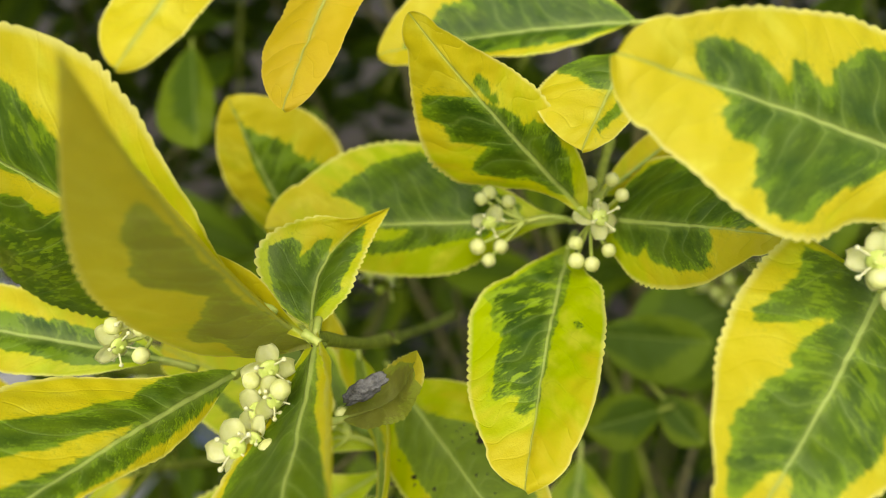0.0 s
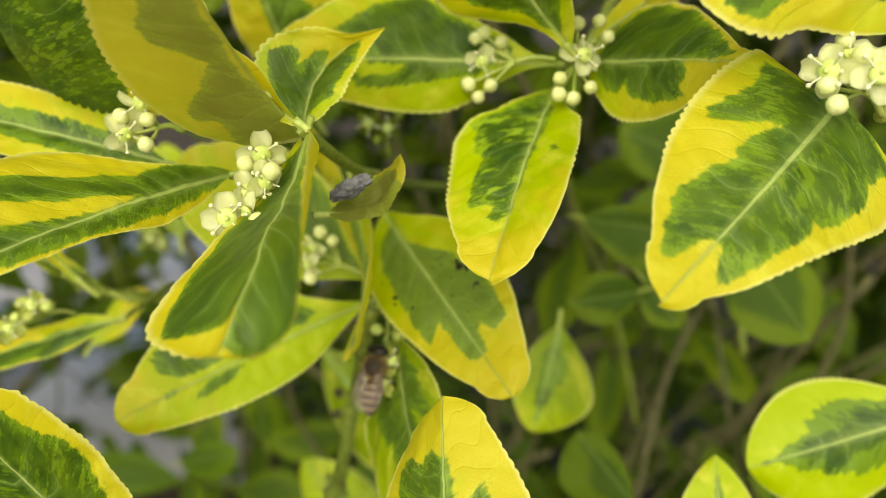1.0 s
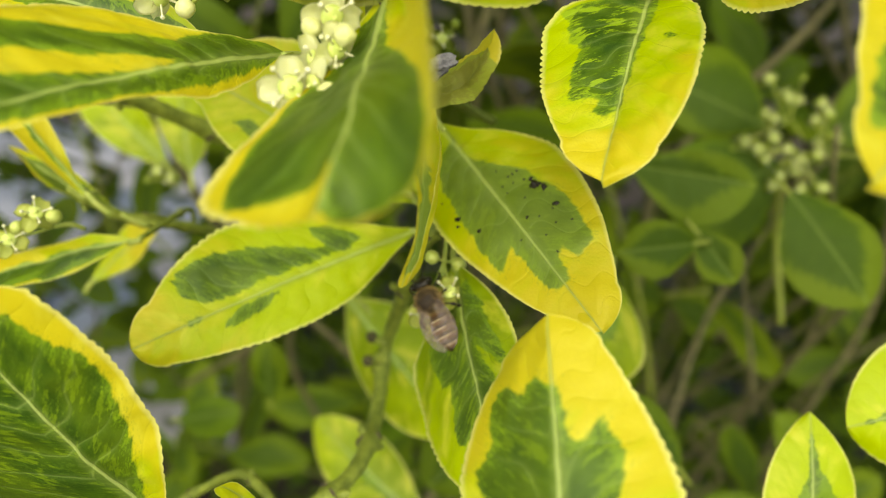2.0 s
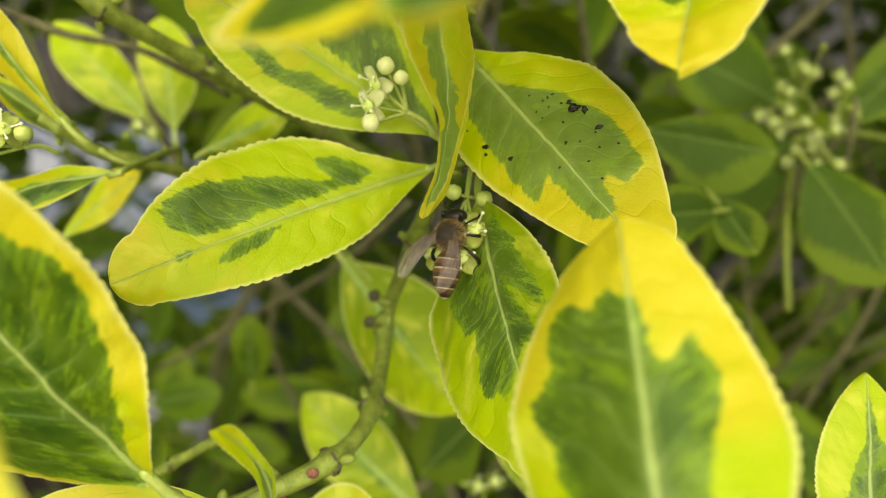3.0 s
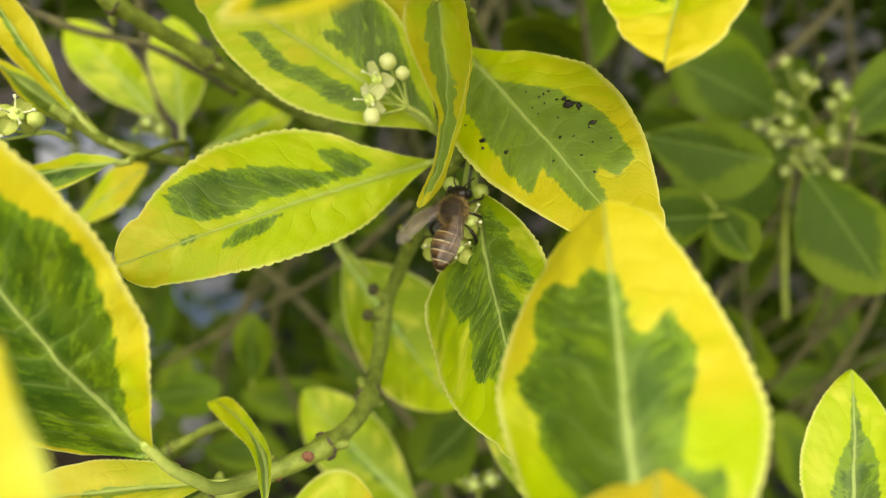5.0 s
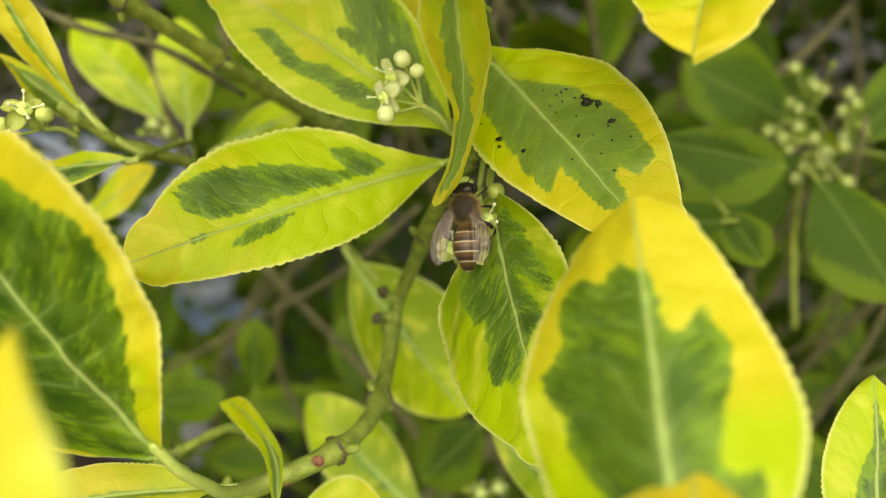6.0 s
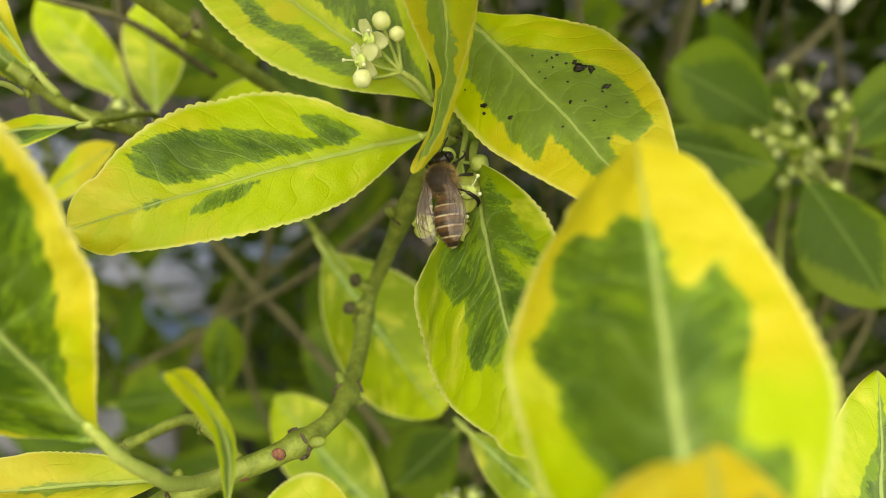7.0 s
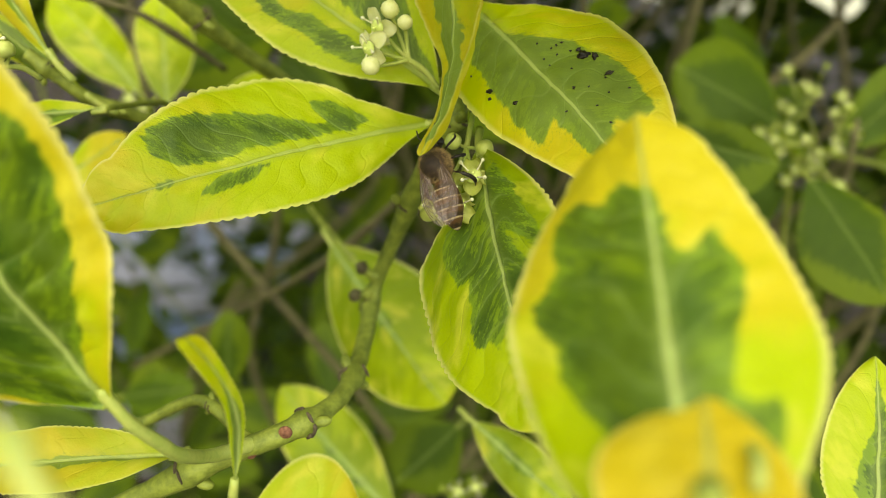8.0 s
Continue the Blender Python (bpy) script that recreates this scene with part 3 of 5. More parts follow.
def flower_cluster(parent, root, items, scale=1.0, bud=None, petal=None):
    """A branched head of round buds and open four-petalled flowers."""
    off = parent.matrix_basis.translation
    root = Vector(root)
    hub = root.lerp(sum((Vector(p) for _, p in items), Vector()) / len(items), 0.55)
    v, f = tube([q - off for q in smooth_path([root, root.lerp(hub, 0.5) + Vector((0, 0, 0.0006)), hub], 4)], [0.00045 * scale] * 9, 8)
    head = mesh_part("inflorescence", v, f, PETIOLE, parent, "cream-green buds and small open flowers")
    eye = Vector((0.0, -0.02, 0.77))
    for k, (kind, p) in enumerate(items):
        p = Vector(p)
        bend = hub.lerp(p, 0.5) + Vector((0.0, 0.0008, -0.0003))
        vs, fs = tube([q - off for q in smooth_path([hub, bend, p + (p - eye).normalized() * 0.0006], 3)], [0.0003 * scale] * 7, 6)
        mesh_part("pedicel", vs, fs, PETIOLE, head)
        rnd = random.Random(k * 7 + int(abs(p.x) * 1e5))
        front = ((eye - p).normalized() + Vector((rnd.uniform(-0.7, 0.7), rnd.uniform(-0.2, 0.2), rnd.uniform(-0.4, 0.7)))).normalized()
        if kind == "s":                                                    # a flower seen from its side
            front = ((eye - p).normalized() + Vector((-0.8, 0.1, -0.55))).normalized()
        turn = front.to_track_quat("Z", "Y").to_matrix()
        turn = turn @ Matrix.Rotation(rnd.uniform(0, 1.5), 3, "Z")
        if kind == "b":
            r = rnd.uniform(0.00115, 0.0014) * scale
            bm = bmesh.new()
            ball(bm, (0, 0, 0), r, r, r * rnd.uniform(0.9, 1.15), turn)
            for vert in bm.verts:                                          # four faint sutures
                loc = turn.inverted() @ vert.co
                a = math.atan2(loc.y, loc.x)
                vert.co *= 1.0 - 0.05 * abs(math.cos(2 * a)) ** 8
                vert.co += p - off
            part("bud", bm, bud or BUD, head)
        else:
            r = rnd.uniform(0.0027, 0.0032) * scale * (0.8 if kind == "s" else 1.0)
            m = turn.to_4x4()
            m.translation = p - off
            for bm in flower_mesh(r, k + rnd.randint(0, 99)):
                bm.transform(m)
                part("petal", bm, petal or PETAL, head)
            bm = bmesh.new()
            ball(bm, (0, 0, r * 0.12), r * 0.46, r * 0.46, r * 0.22)
            ball(bm, (0, 0, r * 0.36), r * 0.13, r * 0.13, r * 0.16, None, 8, 6)
            bm.transform(m)
            part("nectar_disc", bm, DISC, head)
            for q in range(4):                                             # filament and anther in one
                a = math.pi / 2 * q + math.pi / 4
                d = Vector((math.cos(a), math.sin(a), 0.75)).normalized()
                vs, fs = tube([m @ (d * r * k) for k in (0.33, 0.6, 0.9, 0.97, 1.03, 1.09, 1.13)], [r * k for k in (0.055, 0.045, 0.045, 0.09, 0.115, 0.09, 0.03)], 8)
                mesh_part("stamen", vs, fs, ANTHER, head)
    return head


def flower_tuft(parent, root, centre, count, seed):
    """A loose head of small open flowers round a centre."""
    r = random.Random(seed)
    items = [("b" if k % 4 == 3 else "f", tuple(c + r.gauss(0, 0.0048) for c in centre)) for k in range(count)]
    return flower_cluster(parent, root, items, 0.72, SHADED_BUD, SHADED_BUD)


# ---- ground ----
def ground_sheet():
    n = 40
    verts, faces = [], []
    xs = [math.copysign(abs(i / n) ** 3, i) * 60 for i in range(-n, n + 1)]
    for yv in xs:
        for xv in xs:
            verts.append((xv, yv, 0.02 * noise.noise(Vector((xv * 2, yv * 2, 0))) - 0.02))
    w = 2 * n + 1
    for i in range(2 * n):
        for j in range(2 * n):
            a = i * w + j
            faces.append((a, a + 1, a + w + 1, a + w))
    return tagged(mesh_part("ground", verts, faces, SOIL, None), "dark damp garden soil under the shrub", "ground", kind="structure")


ground_sheet()

# ---- honeybee ----
def wing_pose(sx, spread, extra, z0, lift):
    return pose(sx * 0.0013, 0.0030 - (0.0008 if extra else 0), z0, -math.degrees(lift) * 0.6, sx * 8, sx * (spread + extra))


def abdomen_fuzz():
    """Short hairs lying backwards over the upper abdomen, thickest at the front."""
    r = random.Random(8)
    verts, faces = [], []
    for _ in range(1500):
        k = r.random() ** 1.6 * 1.75 - 0.9                                  # -1 tail .. 1 waist
        k = -k
        a = r.uniform(-0.2, math.pi + 0.2)
        rr = math.sqrt(max(0.0, 1 - k * k)) * (1.0 - 0.42 * max(0.0, -k) ** 1.5 - 0.25 * max(0.0, k - 0.5))
        p = Vector((math.cos(a) * rr * 0.00209, -0.0030 + k * 0.0040, math.sin(a) * rr * 0.00202 - 0.0001 - 0.0004 * max(0.0, -k) ** 2))
        d = Vector((math.cos(a) * 0.5, -0.9, math.sin(a) * 0.5)).normalized()
        tip = p + (d + Vector((r.uniform(-0.3, 0.3), 0, r.uniform(-0.2, 0.2)))) * r.uniform(0.0002, 0.00045)
        u = d.orthogonal().normalized() * 0.000018
        w = d.cross(u)
        n = len(verts)
        verts += [tuple(p + u), tuple(p - u * 0.5 + w * 0.8), tuple(p - u * 0.5 - w * 0.8), tuple(tip)]
        faces += [(n, n + 1, n + 3), (n + 1, n + 2, n + 3), (n + 2, n, n + 3)]
    return verts, faces


def honeybee():
    """Worker bee: head on +y, back on +z, about 13 mm long."""
    bee = tagged(new("honeybee"), "brown honeybee worker with folded smoky wings on a flower head", "bee")
    bee.empty_display_size = 0.01
    bee.scale = (0.93, 0.93, 0.93)
    bm = bmesh.new()
    for v in ball(bm, (0, -0.0030, -0.0001), 0.00208, 0.0040, 0.0020, None, 28, 24):
        k = (v.co.y + 0.0030) / 0.0040                                     # taper to the sting, narrow waist
        q = 1.0 - 0.42 * max(0.0, -k) ** 1.5 - 0.25 * max(0.0, k - 0.5)
        ring = 1.0 + 0.02 * math.sin((v.co.y + 0.02) * 760 * 2 * math.pi)
        v.co.x *= q * ring
        v.co.z = v.co.z * q * ring - 0.0004 * max(0.0, -k) ** 2
    abdomen = part("abdomen", bm, ABDOMEN, bee, "banded brown and black abdomen")
    bands = abdomen_fuzz()
    fuzz = mesh_part("fuzz", bands[0], bands[1], BEE_FUZZ, abdomen, "pale short hair in bands")
    tagged(fuzz, kind="stuff")
    bm = bmesh.new()
    ball(bm, (0, 0.0027, 0.0003), 0.0023, 0.0024, 0.0022, None, 20, 14)
    thorax = part("thorax", bm, BEE_SKIN, bee)
    rnd = random.Random(4)
    verts, faces = [], []
    for _ in range(3600):
        d = Vector((rnd.gauss(0, 1), rnd.gauss(0, 1), rnd.gauss(0, 1) + 0.2)).normalized()
        bald = max(0.0, d.z - 0.45) / 0.55
        if rnd.random() < bald * 1.1:
            continue
        p = Vector((d.x * 0.0022, 0.0027 + d.y * 0.0023, 0.0003 + d.z * 0.0021))
        tip = p + (d * 0.8 + Vector((rnd.uniform(-0.5, 0.5), rnd.uniform(-0.9, 0.1), rnd.uniform(-0.2, 0.3)))).normalized() * rnd.uniform(0.0004, 0.0009) * (1.0 - 0.5 * bald)
        u = d.orthogonal().normalized() * 0.000026
        w = d.cross(u)
        k = len(verts)
        verts += [tuple(p + u), tuple(p - u * 0.5 + w * 0.8), tuple(p - u * 0.5 - w * 0.8), tuple(tip)]
        faces += [(k, k + 1, k + 3), (k + 1, k + 2, k + 3), (k + 2, k, k + 3)]
    fur = mesh_part("fur", verts, faces, BEE_FUR, thorax, "short golden-brown hair")
    tagged(fur, kind="stuff")
    bm = bmesh.new()
    for v in ball(bm, (0, 0.0058, -0.0004), 0.0018, 0.0012, 0.0014, None, 18, 12):
        v.co.z -= 0.25 * max(0.0, v.co.y - 0.0057)
    head = part("head", bm, BEE_DARK, bee)
    for sx in (-1, 1):
        bm = bmesh.new()
        ball(bm, (sx * 0.00155, 0.0059, -0.0002), 0.00048, 0.0007, 0.0011, None, 12, 8)
        part("compound_eye", bm, BEE_DARK, head)
        path = smooth_path([(sx * 0.0004, 0.0064, 0.0002), (sx * 0.0011, 0.0072, 0.0006), (sx * 0.0016, 0.0086, -0.0004)], 4)
        v, f = tube(path, [0.00011] * len(path), 6)
        mesh_part("antenna", v, f, BEE_DARK, head)
    # legs: thigh, shin and foot of each, bent outwards and down
    for sx in (-1, 1):
        for k, (y0, dy, reach) in enumerate(((0.0042, 0.0022, 0.0026), (0.0030, 0.0002, 0.0031), (0.0016, -0.0026, 0.0034))):
            path = smooth_path([(sx * 0.0010, y0, -0.0012), (sx * reach * 0.85, y0 + dy * 0.35, -0.0008), (sx * reach * 1.15, y0 + dy * 0.8, -0.0022),
                                (sx * reach * 1.0, y0 + dy * 1.15, -0.0034), (sx * reach * 0.8, y0 + dy * 1.25, -0.0039)], 5)
            rad = [0.00014 + (0.00004 + 0.00006 * k if 6 <= i <= 12 else 0.0) - 0.00010 * max(0, i - 13) / 7 for i in range(len(path))]
            v, f = tube(path, rad, 8)
            mesh_part("leg", v, f, BEE_DARK, bee)
    wings = []
    for sx, spread, lift in ((-1, 34, 0.10), (1, 9, 0.16)):
        for nm, length, wide, extra, z0 in (("fore_wing", 0.0092, 0.0030, 0, 0.0018), ("hind_wing", 0.0064, 0.0021, 9, 0.0014)):
            def skin(q, t, raise_by=0.0):
                lead = 0.25 * wide * math.sin(math.pi * q)
                w = wide * (0.14 + 0.95 * math.sin(math.pi * min(1.0, 0.06 + 0.86 * q)) ** 0.75 * (0.45 + 0.65 * q))
                if q > 0.86:                                              # rounded tip
                    w *= math.sqrt(max(0.0, 1.0 - ((q - 0.86) / 0.14) ** 2)) * 0.96 + 0.04
                return Vector((sx * (lead - t * w + 0.5 * w), -q * length, 0.00012 * math.sin(t * 9 + q * 5) * q + 0.0006 * q * (0.5 - t) + raise_by))
            verts = [tuple(skin(i / 20, j / 6)) for i in range(21) for j in range(7)]
            faces = [(a, a + 1, a + 8, a + 7) for i in range(20) for a in range(i * 7, i * 7 + 6)]
            w = mesh_part(nm, verts, faces, WING, bee)
            vv, vf = [], []
            lines = [[(q / 12 * 0.97, 0.02) for q in range(13)], [(q / 12 * 0.80, 0.16 + 0.05 * math.sin(q * 0.5)) for q in range(13)],
                     [(q / 12 * 0.94, 0.30 + 0.10 * (q / 12) ** 2) for q in range(13)], [(q / 12 * 0.90, 0.46 + 0.22 * (q / 12) ** 2) for q in range(13)],
                     [(0.06 + q / 12 * 0.60, 0.62 + 0.30 * (q / 12)) for q in range(13)]]
            lines += [[(q0 + 0.05 * k / 4, t0 + (t1 - t0) * k / 4) for k in range(5)] for q0, t0, t1 in ((0.40, 0.18, 0.36), (0.55, 0.34, 0.54), (0.68, 0.18, 0.36), (0.74, 0.36, 0.60), (0.36, 0.48, 0.74))]
            for line in lines:
                tv, tf = tube([skin(q, t, 0.00002) for q, t in line], [0.000052 * (1.2 - 0.6 * q) for q, _ in line], 5)
                vf += [tuple(i + len(vv) for i in face) for face in tf]
                vv += tv
            mesh_part("venation", vv, vf, WING_VEIN, w, "fine brown wing veins")
            w.matrix_basis = wing_pose(sx, spread, extra, z0, lift)
            wings.append((w, sx, extra, z0, lift))
    return bee, wings


BEE, WINGS = honeybee()

# ---- debris on the withered leaf ----
def debris(at):
    bm = bmesh.new()
    bmesh.ops.create_icosphere(bm, subdivisions=4, radius=1.0)
    for v in bm.verts:
        k = 1.0 + 0.38 * noise.noise(v.co * 2.3) + 0.16 * noise.noise(v.co * 6.1)
        v.co = Vector((v.co.x * 0.0031, v.co.y * 0.0013, v.co.z * 0.0013)) * k
    bm.transform(pose(*at, 20, -28, 12))
    return tagged(part("plant_debris", bm, DEBRIS, None), "crumpled grey dry scrap lying on a withered leaf", "debris")


def dirt_speck(blade, u, v, size, seed):
    """A crumb of dirt lying on a blade: u along it, v across it."""
    cols = 15
    vert = blade.data.vertices[round(u * 132) * (2 * cols + 1) + round(v * cols) + cols]
    place = blade.parent.matrix_basis @ blade.matrix_basis
    at = place @ (vert.co + Vector((0, 0, 0.0001)))
    lie = (place.to_3x3() @ Vector((0, 0, 1))).to_track_quat("Z", "Y").to_matrix().to_4x4()
    bm = bmesh.new()
    bmesh.ops.create_icosphere(bm, subdivisions=3, radius=1.0)
    for v in bm.verts:
        k = 1.0 + 0.9 * noise.noise(v.co * 1.7 + Vector((seed, 0, 0))) + 0.5 * noise.noise(v.co * 4.0 + Vector((0, seed, 0)))
        v.co = Vector((v.co.x * size, v.co.y * size * 0.7, v.co.z * size * 0.30)) * k
    bm.transform(Matrix.Translation(at) @ lie @ pose(0, 0, 0, 0, 0, seed * 40))
    return tagged(part("dirt_speck", bm, BEE_DARK, None), "tiny black speck of dirt lying on a leaf", "dirt", "dirt specks")


# ---- shoots of the shrub ----
S1 = shoot("yellow-edged green shoot with cream flower heads", (-0.0184, 0.0925, 0.7501))
stem(S1, 0.001, [(-0.0184, 0.0925, 0.7501), (-0.0172, 0.0926, 0.7534), (-0.0129, 0.1167, 0.7405), (-0.0054, 0.1490, 0.7271), (0.0024, 0.1819, 0.7151)])
cupped_leaf(S1, [(-0.0176, 0.0932, 0.7547), (-0.0180, 0.0981, 0.7572), (-0.0167, 0.1025, 0.7609), (-0.0131, 0.1057, 0.7644), (-0.0078, 0.1077, 0.7673)],
            [(-0.0176, 0.0932, 0.7547), (-0.0217, 0.0945, 0.7570), (-0.0249, 0.0965, 0.7607), (-0.0256, 0.0987, 0.7640), (-0.0231, 0.1010, 0.7663), (-0.0179, 0.1032, 0.7674), (-0.0130, 0.1050, 0.7665), (-0.0078, 0.1077, 0.7673)],
            [(-0.0176, 0.0932, 0.7547), (-0.0159, 0.0937, 0.7558), (-0.0132, 0.0954, 0.7582), (-0.0113, 0.0986, 0.7617), (-0.0098, 0.1028, 0.7645), (-0.0078, 0.1077, 0.7673)], 0.0010,
            (), (), .6, heart=[[(0.0, -1.0), (0.2, -0.95), (0.42, -0.88), (0.52, -0.75), (0.5, -0.5), (0.42, -0.36), (0.58, -0.4), (0.62, -0.2), (0.5, 0.0), (0.7, 0.1), (0.8, 0.45), (0.6, 0.9), (0.3, 0.85), (0.1, 0.5)]], seed=7.7)
leaf(S1, (-0.0172, 0.0898, 0.7544), (-0.0284, 0.0578, 0.7950), (0.30, -0.79, -0.54), (0.0154, 0.0100), (0, -115), (), (), 0, pale=0.75, sweep=-0.03, shape=(0.5, 1.15), stalk=0.0015, heart=[[(0.69, -0.24), (0.66, -0.47), (0.62, -0.51), (0.57, -0.52), (0.5, -0.63), (0.45, -0.57), (0.41, -0.41), (0.35, -0.26), (0.28, -0.48), (0.21, -0.73), (0.16, -0.8), (0.15, -0.6), (0.03, -1.2), (-0.02, -1.2), (-0.02, 1.01), (0.31, -0.06), (0.54, -0.04), (0.68, -0.13)]])
leaf(S1, (-0.0246, 0.0862, 0.7620), (-0.0691, 0.0965, 0.7874), (-0.34, -0.92, -0.22), (0.0269, 0.0179), (-2, -2), (), (), 0.1, heart=[[(0.97, 0.3), (0.85, 0.5), (0.74, 0.62), (0.65, 0.58), (0.58, 0.5), (0.46, 0.34), (0.40, 0.1), (0.36, -0.35), (0.32, -0.72), (0.28, -1.2), (0.54, -1.2), (0.72, -1.2), (0.84, -1.2), (0.97, -0.8)]], bay=[[(0.76, -0.21), (0.65, -0.06), (0.58, -0.02), (0.48, 0.01), (0.44, -0.03), (0.52, -0.16), (0.59, -0.15), (0.77, -0.41)]], fleck=0.4)
leaf(S1, (-0.0419, 0.1041, 0.7438), (-0.0876, 0.1073, 0.7499), (0.07, -0.58, 0.81), (0.0072, 0.0081), (17, 17), (.7, .6, .5, .3, .1), (.6, .5, .4, .3, .1), .5)
leaf(S1, (-0.0297, 0.0992, 0.7448), (-0.0529, 0.0551, 0.7448), (0.34, -0.18, 0.92), (0.0046, 0.0174), (5, 5), (), (), 0.0, edges=((1.4, 3.0, 4.0, 4.6, 4.4, 4.2, 3.9, 3.5, 2.0), (2.6, 4.7, 8.8, 13.9, 17.1, 17.4, 16.4, 14.0, 9.7)), heart=[[(0.7, 0.93), (0.62, 0.72), (0.49, 0.48), (0.33, 0.44), (0.27, 0.75), (0.0, 1.01), (0.05, -1.01), (0.32, -0.78), (0.46, -0.82), (0.51, -0.84), (0.68, -0.86), (0.81, -0.84), (0.9, -0.78)]], bay=[[(0.78, 0.59), (0.69, 0.43), (0.58, 0.24), (0.39, 0.05), (0.47, 0.0), (0.59, 0.07), (0.7, 0.16), (0.82, 0.42)]])
leaf(S1, (-0.0163, 0.0854, 0.7569), (-0.0318, 0.0921, 0.7666), (-0.44, -0.89, -0.09), (0.0031, 0.0034), (13, 13), (-.5, -.5, -.5, -.5, -.5), (-.5, -.5, -.5, -.5, -.5), .0, stalk=0.001)
cupped_leaf(S1, [(-0.0168, 0.0914, 0.7553), (-0.0172, 0.0793, 0.7505), (-0.0160, 0.0616, 0.7500), (-0.0162, 0.0520, 0.7472), (-0.0169, 0.0475, 0.7445)],
            [(-0.0168, 0.0914, 0.7553), (-0.0226, 0.0843, 0.7471), (-0.0259, 0.0741, 0.7441), (-0.0285, 0.0641, 0.7414), (-0.0286, 0.0579, 0.7400), (-0.0224, 0.0516, 0.7416), (-0.0169, 0.0475, 0.7445)],
            [(-0.0168, 0.0914, 0.7553), (-0.0117, 0.0672, 0.7605), (-0.0096, 0.0525, 0.7576), (-0.0088, 0.0472, 0.7537), (-0.0094, 0.0452, 0.7496), (-0.0130, 0.0457, 0.7459), (-0.0169, 0.0475, 0.7445)], 0.0022,
            (), (), .0, -0.15, heart=[[(0.77, -0.9), (0.71, -0.86), (0.65, -0.86), (0.53, -0.88), (0.35, -0.9), (0.1, -0.9), (0.05, 0.05), (0.3, 0.2), (0.5, 0.4), (0.65, 0.62), (0.75, 0.78), (0.81, 0.8), (0.86, 0.8), (0.92, 0.7), (0.97, 0.53), (0.97, -0.5), (0.94, -0.07), (0.89, -0.03), (0.85, -0.03), (0.85, -0.2), (0.85, -0.47), (0.81, -0.73)]])
cupped_leaf(S1, [(-0.0140, 0.0896, 0.7427), (-0.0103, 0.0917, 0.7424), (-0.0062, 0.0935, 0.7439), (-0.0039, 0.0934, 0.7484), (-0.0035, 0.0919, 0.7521)],
            [(-0.0140, 0.0896, 0.7427), (-0.0119, 0.0955, 0.7436), (-0.0086, 0.0986, 0.7454), (-0.0059, 0.0986, 0.7476), (-0.0035, 0.0919, 0.7521)],
            [(-0.0140, 0.0896, 0.7427), (-0.0103, 0.0874, 0.7427), (-0.0054, 0.0871, 0.7444), (-0.0029, 0.0879, 0.7484), (-0.0027, 0.0902, 0.7509), (-0.0035, 0.0919, 0.7521)], 0.0012,
            (1.2, 1.2, 1.0, .6, .0), (1.2, 1.2, 1.2, 1.2, .2), .5, 0.65, seed=12.3)
flower_cluster(S1, (-0.0184, 0.0925, 0.7501), [("f", (-0.0222, 0.0860, 0.7526)), ("f", (-0.0234, 0.0832, 0.7479)), ("f", (-0.0252, 0.0787, 0.7458)), ("b", (-0.0211, 0.0786, 0.7456)), ("b", (-0.0202, 0.0833, 0.7511)), ("f", (-0.0212, 0.0838, 0.7494)), ("b", (-0.0243, 0.0853, 0.7512)), ("s", (-0.0228, 0.0802, 0.7463))])
flower_cluster(S1, (-0.0377, 0.0992, 0.7510), [("f", (-0.0451, 0.0950, 0.7512)), ("b", (-0.0458, 0.0960, 0.7537)), ("b", (-0.0415, 0.0937, 0.7503)), ("f", (-0.0427, 0.0968, 0.7559)), ("b", (-0.0413, 0.0948, 0.7538))])

S2 = shoot("variegated green and yellow shoot with two round-budded flower heads", (0.0227, 0.1190, 0.7615))
stem(S2, 0.0009, [(0.0227, 0.1190, 0.7615), (0.0256, 0.1248, 0.7629), (0.0319, 0.1471, 0.7655), (0.0396, 0.1756, 0.7707), (0.0467, 0.2052, 0.7790)])
leaf(S2, (0.0219, 0.1127, 0.7648), (-0.0048, 0.1095, 0.7947), (-0.20, -0.94, -0.27), (0.0139, 0.0070), (0, 0), (), (), 0.4, edges=((1.5, 4.4, 9.4, 13.4, 13.9, 12.6, 10.4, 7.5, 4.1), (3.6, 5.5, 6.3, 6.8, 7.0, 6.2, 5.1, 3.9, 2.3)), heart=[[(0.77, -0.79), (0.69, -0.85), (0.61, -0.61), (0.54, -0.63), (0.45, -0.3), (0.43, -0.55), (0.41, -0.7), (0.37, -0.7), (0.25, -0.48), (0.13, -0.41), (0.06, 0.1), (0.21, 0.65), (0.34, 0.86), (0.44, 0.63), (0.45, 0.39), (0.51, 0.35), (0.55, 0.18), (0.64, -0.02), (0.7, -0.35)], [(0.68, 0.18), (0.69, 0.42), (0.65, 0.43), (0.56, 0.26), (0.58, 0.11), (0.63, 0.12)]], fleck=0.15)
